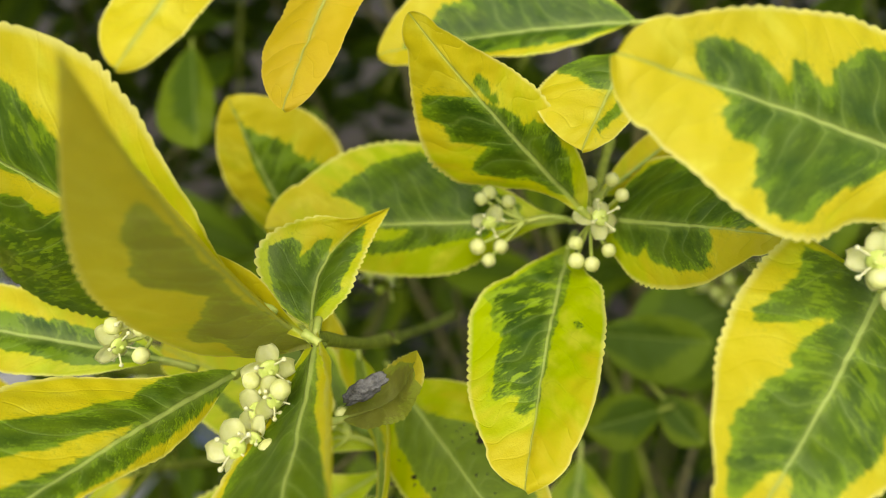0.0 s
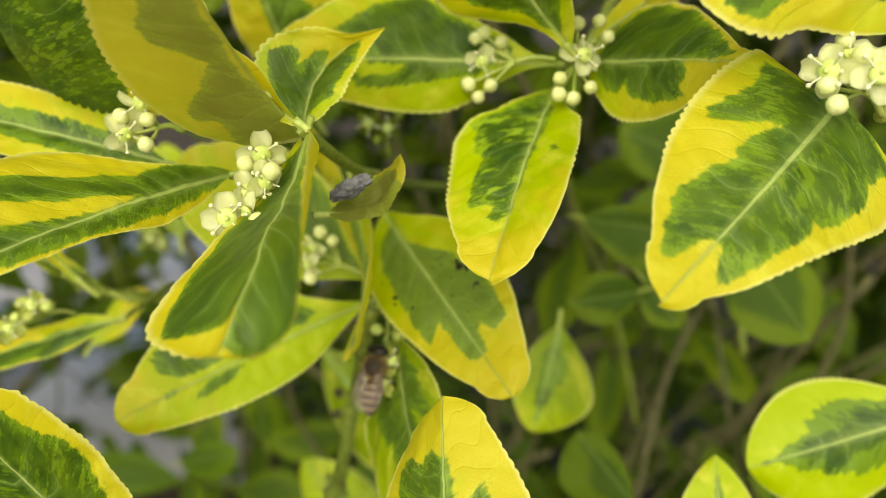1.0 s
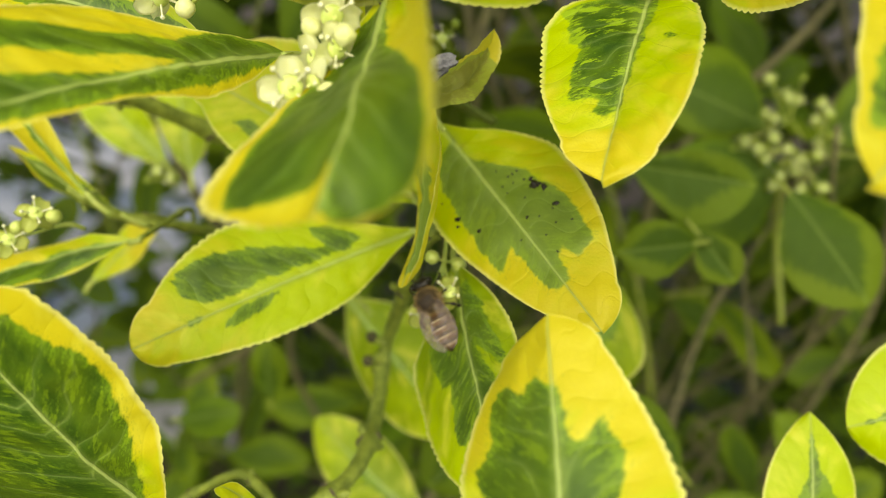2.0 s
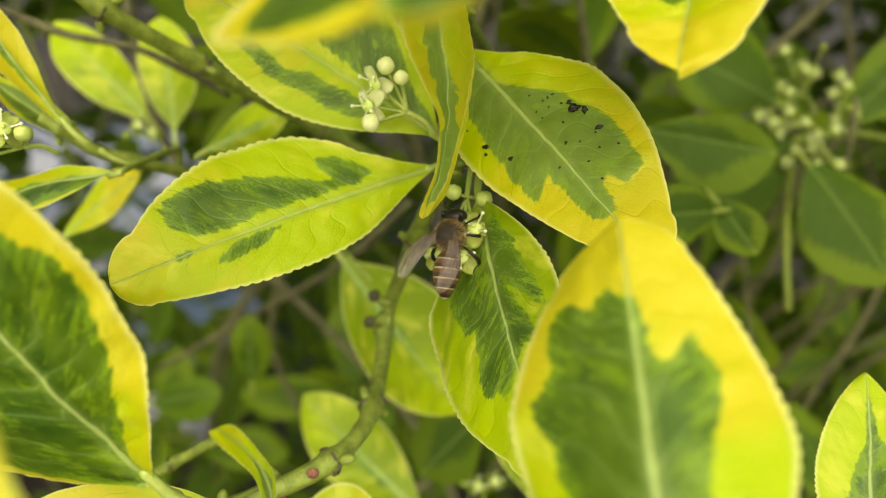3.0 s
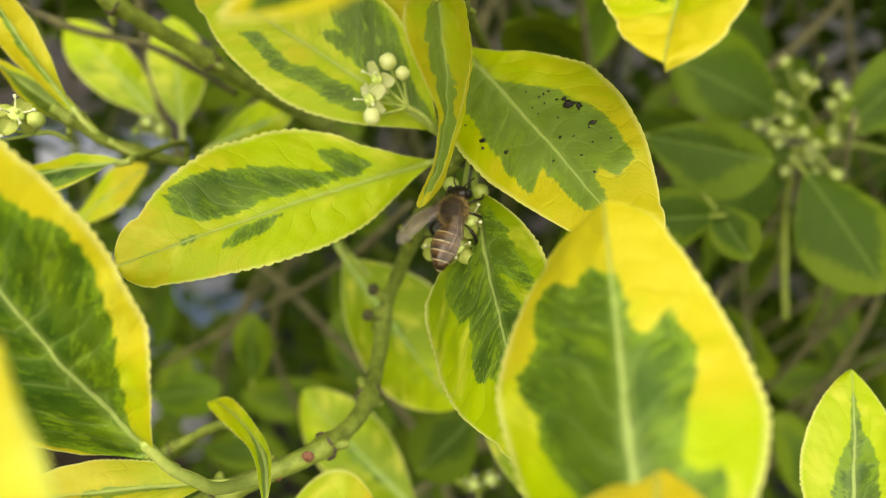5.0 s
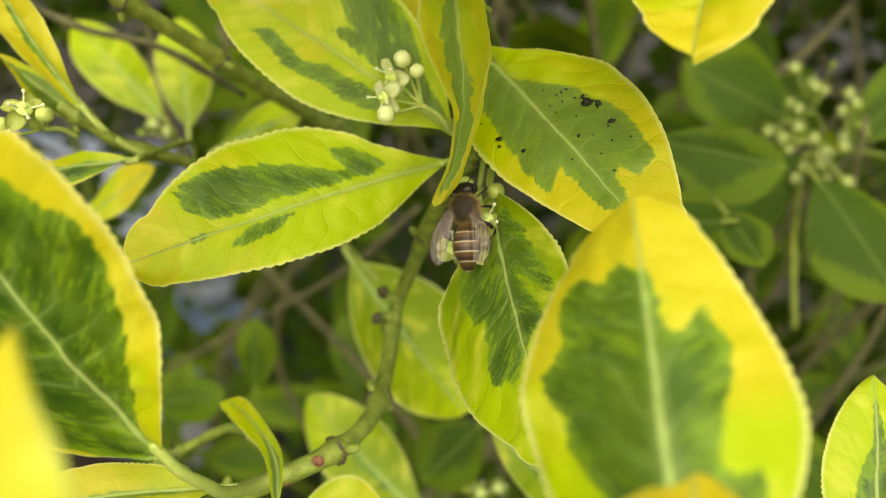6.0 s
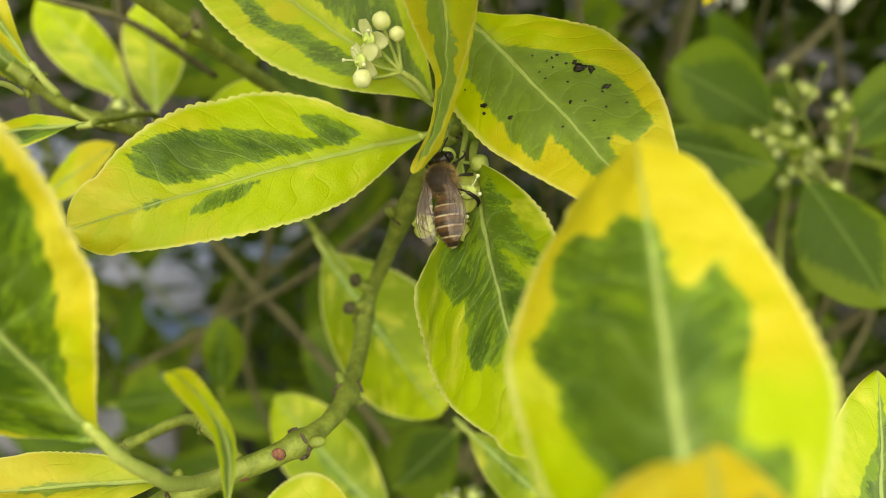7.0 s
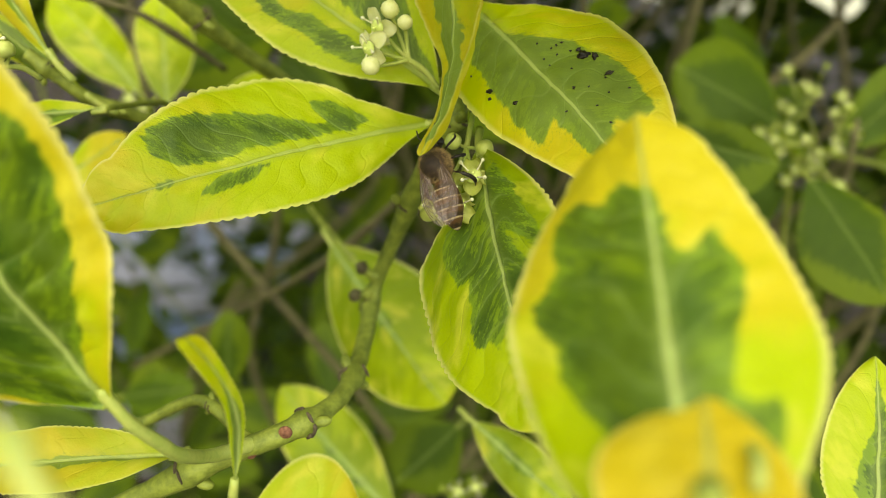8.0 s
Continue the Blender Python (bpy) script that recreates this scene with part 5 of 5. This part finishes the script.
leaf(S9, (-0.0788, 0.2474, 0.7781), (-0.0706, 0.2167, 0.7521), (0.01, -0.64, 0.77), (0.0059, 0.0126), (-10, -10), (.6, .4, .3, .1, .0), (.7, .7, .6, .5, .0), .7, mat=SHADED_LEAF)
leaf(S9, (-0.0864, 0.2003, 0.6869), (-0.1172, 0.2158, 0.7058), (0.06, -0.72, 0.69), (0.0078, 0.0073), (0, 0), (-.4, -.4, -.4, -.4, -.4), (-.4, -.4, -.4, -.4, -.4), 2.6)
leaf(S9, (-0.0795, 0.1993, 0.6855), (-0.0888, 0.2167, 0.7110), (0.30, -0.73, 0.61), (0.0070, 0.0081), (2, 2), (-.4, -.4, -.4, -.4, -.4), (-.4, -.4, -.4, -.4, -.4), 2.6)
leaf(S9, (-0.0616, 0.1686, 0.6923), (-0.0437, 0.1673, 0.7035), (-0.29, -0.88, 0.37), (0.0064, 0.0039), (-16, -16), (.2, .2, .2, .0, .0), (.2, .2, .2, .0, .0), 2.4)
flower_cluster(S9, (-0.0836, 0.2024, 0.6797), [("f", (-0.0892, 0.1998, 0.6855)), ("f", (-0.0850, 0.1991, 0.6843)), ("b", (-0.0873, 0.2009, 0.6881)), ("b", (-0.0918, 0.1987, 0.6827))], 0.85, SHADED_BUD, SHADED_BUD)
flower_cluster(S9, (-0.0109, 0.1504, 0.7334), [("f", (-0.0152, 0.1482, 0.7407)), ("f", (-0.0109, 0.1479, 0.7399)), ("b", (-0.0086, 0.1492, 0.7428)), ("b", (-0.0131, 0.1467, 0.7375))], 0.85, SHADED_BUD, SHADED_BUD)

S10 = shoot("shaded lime leaves behind the bee's stem", (-0.1070, 0.2572, 0.5671))
stem(S10, 0.0011, material=BARK, points=[(-0.1070, 0.2572, 0.5671), (-0.0683, 0.2398, 0.6058), (-0.0337, 0.2124, 0.6463), (-0.0157, 0.2064, 0.6713)])
stem(S10, 0.0008, [(-0.0162, 0.1637, 0.6619), (-0.0266, 0.1674, 0.6690), (-0.0370, 0.1804, 0.6723)])
# lime 2.9 puts the shade these leaves lie in into their colour
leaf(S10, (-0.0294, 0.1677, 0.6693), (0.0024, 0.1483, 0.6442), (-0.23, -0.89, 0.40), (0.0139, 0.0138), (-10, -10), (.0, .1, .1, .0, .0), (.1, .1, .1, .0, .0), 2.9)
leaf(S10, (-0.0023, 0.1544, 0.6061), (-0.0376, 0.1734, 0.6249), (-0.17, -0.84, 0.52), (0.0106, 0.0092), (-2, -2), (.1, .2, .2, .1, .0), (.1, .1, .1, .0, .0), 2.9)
leaf(S10, (-0.0624, 0.2216, 0.5904), (-0.0640, 0.2228, 0.6173), (0.03, -1.00, 0.05), (0.0065, 0.0074), (-1, -1), (0.73, 0.73, 0.59, 0.32, .1), (0.59, 0.59, 0.46, 0.18, .1), .9, mat=SHADED_LEAF)
leaf(S10, (-0.0959, 0.2188, 0.5806), (-0.0703, 0.2124, 0.5935), (-0.39, -0.85, 0.36), (0.0064, 0.0088), (-1, -1), (0.73, 0.73, 0.59, 0.32, .1), (0.59, 0.59, 0.46, 0.18, .1), .9, mat=SHADED_LEAF)
leaf(S10, (0.0127, 0.1937, 0.6096), (-0.0029, 0.1822, 0.5945), (0.05, -0.82, 0.57), (0.0121, 0.0107), (-14, -14), (0.59, 0.59, 0.46, 0.18, .1), (0.73, 0.73, 0.59, 0.32, .1), .9, mat=SHADED_LEAF)
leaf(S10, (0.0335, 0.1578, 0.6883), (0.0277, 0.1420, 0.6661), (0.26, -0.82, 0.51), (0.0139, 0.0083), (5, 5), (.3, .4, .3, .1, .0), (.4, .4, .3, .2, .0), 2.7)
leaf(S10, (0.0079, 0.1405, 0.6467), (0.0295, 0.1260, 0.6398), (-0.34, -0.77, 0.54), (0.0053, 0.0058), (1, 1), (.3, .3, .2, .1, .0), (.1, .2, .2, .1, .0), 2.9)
flower_cluster(S10, (0.0137, 0.1597, 0.6073), [("f", (0.0111, 0.1576, 0.6146)), ("f", (0.0152, 0.1582, 0.6165)), ("b", (0.0074, 0.1578, 0.6147))], 0.85, SHADED_BUD, SHADED_BUD)

S11 = shoot("lime-green leaves with dark hearts at the shrub's edge", (0.0570, 0.0858, 0.6721))
stem(S11, 0.0009, [(0.0570, 0.0858, 0.6721), (0.0647, 0.0861, 0.6566)])
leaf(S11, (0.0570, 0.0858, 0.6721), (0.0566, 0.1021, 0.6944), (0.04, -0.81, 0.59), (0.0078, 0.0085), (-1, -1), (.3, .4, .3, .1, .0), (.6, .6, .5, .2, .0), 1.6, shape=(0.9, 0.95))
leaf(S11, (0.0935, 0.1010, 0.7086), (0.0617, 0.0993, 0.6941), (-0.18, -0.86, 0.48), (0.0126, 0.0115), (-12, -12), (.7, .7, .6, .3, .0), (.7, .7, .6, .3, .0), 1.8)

S12 = shoot("shaded green shoot with pale flower heads further back", (0.1367, 0.2491, 0.6973))
stem(S12, 0.0009, [(0.1367, 0.2491, 0.6973), (0.1121, 0.2383, 0.6998), (0.0988, 0.2341, 0.6965)])
stem(S12, 0.0011, [(0.1163, 0.2343, 0.6377), (0.1091, 0.2423, 0.6669), (0.1012, 0.2390, 0.6953)])
stem(S12, 0.0011, material=BARK, points=[(0.0847, 0.2255, 0.5739), (0.0906, 0.2409, 0.6066), (0.1026, 0.2624, 0.6285), (0.1185, 0.2798, 0.6417)])
stem(S12, 0.0008, material=BARK, points=[(0.1325, 0.2612, 0.5783), (0.1261, 0.2755, 0.6088), (0.1200, 0.2878, 0.6350)])
leaf(S12, (0.0583, 0.1759, 0.6908), (0.0368, 0.1692, 0.6890), (0.24, -0.88, 0.41), (0.0079, 0.0075), (17, 17), (0.86, 0.73, 0.59, 0.32, .1), (0.86, 0.86, 0.73, 0.46, .1), .9, mat=SHADED_LEAF)
leaf(S12, (0.0593, 0.1817, 0.6915), (0.0691, 0.1721, 0.6823), (-0.18, -0.77, 0.61), (0.0062, 0.0070), (24, 24), (0.86, 0.73, 0.59, 0.32, .1), (0.86, 0.86, 0.73, 0.46, .1), .9, mat=SHADED_LEAF)
leaf(S12, (0.0423, 0.1976, 0.7027), (0.0759, 0.1924, 0.7022), (-0.14, -0.94, 0.31), (0.0071, 0.0135), (17, 17), (0.73, 0.73, 0.59, 0.32, .1), (0.73, 0.73, 0.73, 0.32, .1), .9, mat=SHADED_LEAF)
leaf(S12, (0.0570, 0.1433, 0.6442), (0.0408, 0.1507, 0.6606), (0.01, -0.91, 0.42), (0.0121, 0.0051), (-0, -0), (0.59, 0.59, 0.46, 0.18, .1), (0.59, 0.59, 0.46, 0.18, .1), .9, mat=SHADED_LEAF)
leaf(S12, (0.0971, 0.2486, 0.7042), (0.0613, 0.2553, 0.7151), (-0.00, -0.86, 0.52), (0.0128, 0.0216), (-7, -7), (0.73, 0.86, 0.73, 0.46, .1), (0.86, 0.86, 0.73, 0.46, .1), .8, mat=SHADED_LEAF)
leaf(S12, (0.0998, 0.2336, 0.6955), (0.0621, 0.2242, 0.6828), (0.03, -0.84, 0.54), (0.0203, 0.0163), (-2, -2), (0.99, 0.99, 0.86, 0.59, .1), (0.99, 0.99, 0.86, 0.46, .1), .8, mat=SHADED_LEAF)
leaf(S12, (0.0890, 0.2024, 0.6982), (0.1113, 0.1830, 0.6745), (-0.05, -0.79, 0.60), (0.0139, 0.0142), (1, 1), (0.99, 0.86, 0.73, 0.46, .1), (0.99, 0.99, 0.86, 0.46, .1), .8, mat=SHADED_LEAF)
leaf(S12, (0.1120, 0.2361, 0.7022), (0.1345, 0.2427, 0.7317), (-0.13, -0.94, 0.31), (0.0100, 0.0107), (4, 4), (0.59, 0.59, 0.46, 0.18, .1), (0.73, 0.73, 0.59, 0.32, .1), .8, mat=SHADED_LEAF)
flower_tuft(S12, (0.1073, 0.2420, 0.7027), (0.0901, 0.2333, 0.7165), 9, 31)
flower_tuft(S12, (0.1020, 0.2255, 0.7021), (0.0884, 0.2271, 0.7023), 8, 32)
flower_tuft(S12, (0.1105, 0.2353, 0.7004), (0.1087, 0.2303, 0.7115), 8, 33)
flower_tuft(S12, (0.1105, 0.2353, 0.7004), (0.1037, 0.2230, 0.6945), 9, 34)

debris((-0.0106, 0.0912, 0.7465))
SPECKS = [(0.41, 0.68, 0.55), (0.43, 0.71, 0.35), (0.49, 0.52, 0.45), (0.48, -0.47, 1.15), (0.51, -0.53, 0.70), (0.45, -0.45, 0.45), (0.58, -0.53, 0.60), (0.39, -0.35, 0.25), (0.39, -0.27, 0.20), (0.39, -0.41, 0.25), (0.43, -0.43, 0.25), (0.40, -0.13, 0.20), (0.43, -0.12, 0.18), (0.49, -0.27, 0.20), (0.56, -0.16, 0.30), (0.61, 0.11, 0.20), (0.72, -0.21, 0.25), (0.59, -0.45, 0.20), (0.64, -0.43, 0.20), (0.67, -0.60, 0.22), (0.34, -0.21, 0.22), (0.58, -0.28, 0.18), (0.65, -0.22, 0.20), (0.32, 0.71, 0.20), (0.42, -0.29, 0.22)]
for k, (u, v, mm) in enumerate(SPECKS):
    dirt_speck(SPECKLED, u, v, mm * 0.00078, k * 3.1)


def leaf_scar(parent, at, r):
    """A round reddish scar with a dark rim, where an old leaf broke off the stem."""
    bm = bmesh.new()
    ball(bm, (0, 0, 0), r, r * 0.5, r, None, 14, 10)
    ball(bm, (0, -r * 0.25, 0), r * 0.6, r * 0.4, r * 0.6, None, 12, 8)
    bm.transform(Matrix.Translation(Vector(at) - parent.matrix_basis.translation))
    return part("leaf_scar", bm, SCAR, parent, "reddish round leaf scar")


def bud_stub(parent, root, knob, r):
    """A short side spur that ends in a grey, dried-up knob."""
    off = parent.matrix_basis.translation
    root, knob = Vector(root) - off, Vector(knob) - off
    v, f = tube(smooth_path([root, root.lerp(knob, 0.5) + Vector((0, 0, -0.0003)), knob], 4), [r * k for k in (1.1, 1.05, 1.0, 0.9, 0.8, 0.75, 0.75, 0.8, 0.85)], 8)
    spur = mesh_part("spur", v, f, STEM, parent)
    bm = bmesh.new()
    for vert in ball(bm, knob, r * 1.1, r, r * 1.15, None, 14, 10):
        vert.co += (vert.co - knob).normalized() * r * 0.2 * noise.noise(vert.co * 1800)
    part("knob", bm, BARK, spur, "grey dried bud knob")


bud_stub(S4, (-0.0164, 0.1356, 0.6777), (-0.0195, 0.1345, 0.6793), 0.0011)
bud_stub(S4, (-0.0166, 0.1358, 0.6748), (-0.0198, 0.1332, 0.6741), 0.0011)
leaf_scar(S4, (-0.0239, 0.0937, 0.6706), 0.0010)
leaf_scar(S4, (-0.0283, 0.0929, 0.6668), 0.0010)
BEE_ROWS = [
    (0, (-0.0086, 0.1013, 0.7070), (0.1207, 0.4663, 0.8763), (-0.2769, -0.7079, 0.6497)),
    (1.0, (-0.0077, 0.1010, 0.7063), (0.0783, 0.5174, 0.8521), (-0.2516, -0.8109, 0.5283)),
    (1.5, (-0.0068, 0.1010, 0.7062), (-0.4715, 0.4637, 0.7501), (-0.2894, -0.8136, 0.5043)),
    (2.0, (-0.0066, 0.1009, 0.7062), (-0.5411, 0.4490, 0.7111), (-0.3363, -0.8271, 0.4504)),
    (2.2, (-0.0062, 0.1022, 0.7088), (-0.5328, 0.4569, 0.7123), (-0.3540, -0.8430, 0.4050)),
    (3.3, (-0.0086, 0.1006, 0.7054), (0.1305, 0.4821, 0.8663), (-0.5482, -0.7841, 0.2908)),
    (3.5, (-0.0085, 0.1012, 0.7067), (0.1446, 0.4751, 0.8680), (-0.5386, -0.7943, 0.2811)),
    (4.0, (-0.0089, 0.1012, 0.7068), (0.1728, 0.4683, 0.8665), (-0.5056, -0.8155, 0.2816)),
    (4.5, (-0.0081, 0.1017, 0.7078), (0.2311, 0.4659, 0.8541), (-0.4701, -0.8371, 0.2796)),
    (6.0, (-0.0077, 0.1018, 0.7082), (-0.1839, 0.4692, 0.8637), (-0.2456, -0.9125, 0.3272)),
    (6.5, (-0.0077, 0.1018, 0.7084), (-0.1771, 0.4528, 0.8739), (-0.2163, -0.9303, 0.2962)),
    (7.0, (-0.0078, 0.1017, 0.7081), (-0.3116, 0.4414, 0.8415), (-0.4067, -0.8864, 0.2210)),
    (7.5, (-0.0082, 0.1016, 0.7079), (-0.4690, 0.4198, 0.7771), (-0.4370, -0.8777, 0.1967)),
    (8.0, (-0.0089, 0.1016, 0.7078), (-0.46, 0.42, 0.79), (-0.4688, -0.8663, 0.1722)),
]


# ---- inner shrub ----
FAR_MESH = []
for k in range(5):
    r = random.Random(k)
    g = [r.uniform(0.3, 0.8) for _ in range(3)]
    me = leaf_mesh("leaf", 0.040 + 0.004 * k, (0.010 + 0.001 * k, 0.011), (r.uniform(2, 16), r.uniform(2, 16)), (g[0], g[0], g[1], g[2] * 0.7, 0.0),
                   (g[0], g[1], g[1], g[2] * 0.6, 0.0), 0.8, 0.0, 0.05, 22, 5, 0.0, k * 5.1, 0.025)
    me.materials.append(SHADED_LEAF)
    FAR_MESH.append(me)


def inner_shoot(seed, pairs):
    """A twig with crossed pairs of leaves, standing on its base, growing along +z."""
    r = random.Random(seed)
    e = shoot("shaded lime and green leafy twig inside the shrub", (0, 0, 0), "inner twigs")
    h = 0.030 + 0.014 * pairs
    stem(e, 0.0011, [(0, 0, -0.09), (0.004, 0.002, -0.03), (0, 0.003, h * 0.5), (0.002, 0, h)], nodes=False)
    for k in range(pairs):
        for side in (0, 180):
            a = 90 * k + side + r.uniform(-25, 25)
            ob = new("leaf", r.choice(FAR_MESH))
            ob.parent = e
            ob.matrix_basis = pose(0, 0, h * (0.35 + 0.65 * k / max(1, pairs - 1)), 0, 0, a) @ pose(0, 0.002, 0, r.uniform(5, 50) - 12 * (pairs - k), r.uniform(-20, 20), 0)
    return e


TWIGS = [inner_shoot(11, 3), inner_shoot(12, 4), inner_shoot(13, 3)]
rnd = random.Random(21)
spots = []
for i in range(4000):
    x, y, z = rnd.uniform(-0.42, 0.42), rnd.uniform(0.27, 0.62), rnd.uniform(0.30, 0.98)
    if all((x - a) ** 2 + (y - b) ** 2 + (z - c) ** 2 > 0.085 ** 2 for a, b, c in spots):
        if not (x < -0.05 and z < 0.66 and y > 0.3 and rnd.random() < 0.45):   # thinner low down on one side
            spots.append((x, y, z))
    if len(spots) > 85:
        break
thin = random.Random(77)
for k, (x, y, z) in enumerate(spots):
    if k > 2 and x > 0.02 and z < 0.66 and thin.random() < 0.35:               # a thinner, twiggy hollow
        continue
    m = pose(x, y, z, rnd.uniform(10, 60), rnd.uniform(-30, 30), rnd.uniform(-60, 60))
    if k < 3:
        TWIGS[k].matrix_basis = m
    else:
        copy_thing(TWIGS[k % 3], m)


def far_foliage():
    """The rest of the hedge behind plus unseen shading leaves: many small cupped ones in one mesh."""
    r = random.Random(5)
    verts, faces, gm, lf = [], [], [], []
    for k in range(17600):
        if k < 10700:                                                       # depth of the hedge
            p = Vector((r.uniform(-0.85, 0.85), r.uniform(0.60, 1.05), r.uniform(0.02, 1.25)))
            if p.x < -0.22 and p.z < 0.6 and r.random() < 0.74:
                continue
        elif k < 13400:                                                     # unseen crown, added to shade the inside
            p = Vector((r.uniform(-1.2, 1.2), r.uniform(0.20, 1.10), r.uniform(0.98, 1.35)))
        elif k < 15600:                                                    # unseen leaves above the opening, added to block the sky
            p = Vector((r.uniform(-0.55, 0.55), r.uniform(0.22, 0.64), r.uniform(0.87, 1.05)))
        else:                                                              # unseen flanks, added to keep side light out
            p = Vector((r.choice((-1, 1)) * r.uniform(0.40, 0.8), r.uniform(0.10, 0.6), r.uniform(0.1, 1.1)))
        m = pose(*p, r.uniform(-60, 60), r.uniform(-60, 60), r.uniform(0, 360))
        L, W = r.uniform(0.035, 0.055), r.uniform(0.010, 0.014)
        k = len(verts)
        for s, w in ((0, 0.05), (0.3, 0.72), (0.6, 1.0), (0.85, 0.6), (1.0, 0.03)):
            for t in (-1, 0, 1):
                verts.append(tuple(m @ Vector((t * w * W, s * L, abs(t) * 0.003 * w))))
                gm.append(0.5 - abs(t) * (0.4 + s))
                lf.append((s, t * w * W * 1000, s * L * 1000))
        for i in range(4):
            for j in range(2):
                a = k + i * 3 + j
                faces.append((a, a + 1, a + 4, a + 3))
    ob = mesh_part("hedge_foliage", verts, faces, SHADED_LEAF, None)
    me = ob.data
    me.attributes.new("gm", "FLOAT", "POINT").data.foreach_set("value", gm)
    me.attributes.new("lf", "FLOAT_VECTOR", "POINT").data.foreach_set("vector", [c for v in lf for c in v])
    return tagged(ob, "dense shaded green foliage deep in the hedge, with unseen crown and flank leaves that shade it", "foliage", kind="stuff")


far_foliage()


def inner_twigs():
    """Bare grey-green twigs criss-crossing inside the shrub."""
    r = random.Random(9)
    for k in range(100):
        p = Vector((r.uniform(-0.35, 0.35), r.uniform(0.26, 0.6), r.uniform(0.25, 0.8)))
        if k > 69:                                                             # the hollow
            p = Vector((r.uniform(0.02, 0.30), r.uniform(0.26, 0.5), r.uniform(0.35, 0.62)))
        d = Vector((r.uniform(-0.6, 0.6), r.uniform(-0.4, 0.4), 1.0)).normalized()
        L = r.uniform(0.12, 0.35)
        q = [p, p + d * L * 0.35 + Vector((r.uniform(-0.02, 0.02), 0, 0)), p + d * L * 0.7 + Vector((r.uniform(-0.03, 0.03), 0, 0)), p + d * L]
        path = smooth_path(q, 5)
        v, f = tube(path, [r.uniform(0.0007, 0.0022)] * len(path), 6)
        tagged(mesh_part("bare_twig", v, f, BARK, None), "thin bare grey-brown twig inside the shrub", "twig", "bare twigs")


inner_twigs()


def paving():
    """Pale slabs beyond the shrub, with open joints."""
    root = None
    slabs = []
    r = random.Random(3)
    for i in range(7):
        for j in range(3):
            bm = bmesh.new()
            bmesh.ops.create_cube(bm, size=1.0)
            bmesh.ops.scale(bm, vec=(0.39, 0.39, 0.05), verts=bm.verts)
            bmesh.ops.bevel(bm, geom=bm.edges[:], offset=0.006, segments=2, affect="EDGES")
            if root is None:
                bed = bmesh.new()
                bmesh.ops.create_cube(bed, size=1.0)
                bmesh.ops.scale(bed, vec=(2.84, 1.24, 0.04), verts=bed.verts)
                bmesh.ops.translate(bed, vec=(-1.65, 1.42, 0.0), verts=bed.verts)
                root = tagged(part("pavement", bed, SOIL, None), "pale concrete paving slabs beside the hedge", "pavement", kind="structure")
            bmesh.ops.translate(bm, vec=(-1.65 + (i - 3) * 0.4, 1.42 + (j - 1) * 0.4, 0.035 + r.uniform(-0.003, 0.003)), verts=bm.verts)
            part("slab", bm, PAVING, root)


paving()


# ---- movement ----
def motions():
    rows = []
    for t, at, ahead, up in BEE_ROWS:
        y = Vector(ahead).normalized()
        z = Vector(up)
        z = (z - y * z.dot(y)).normalized()
        m = Matrix((y.cross(z), y, z)).transposed().to_4x4()
        m.translation = Vector(at)
        rows.append((t, m))
    walk(BEE, rows)
    # one wing pair held out while feeding, later folded over the back
    for w, sx, extra, z0, lift in WINGS:
        rows = ((0.0, -4, 0.6), (2.2, -4, 0.6), (3.2, 40, 1.0), (4.6, 40, 1.0), (5.8, 19, 1.0), (6.5, 14, 1.0), (7.2, 2, 0.7), (8.0, -6, 0.5))
        if sx > 0:
            rows = ((0.0, -4, 0.6), (2.2, -4, 0.6), (3.2, -4, 1.0), (4.6, -4, 1.0), (5.8, 6, 1.0), (6.5, 5, 1.0), (7.2, 0, 0.7), (8.0, -6, 0.5))
        walk(w, [(t, wing_pose(sx, a, extra * k, z0, lift)) for t, a, k in rows])


motions()
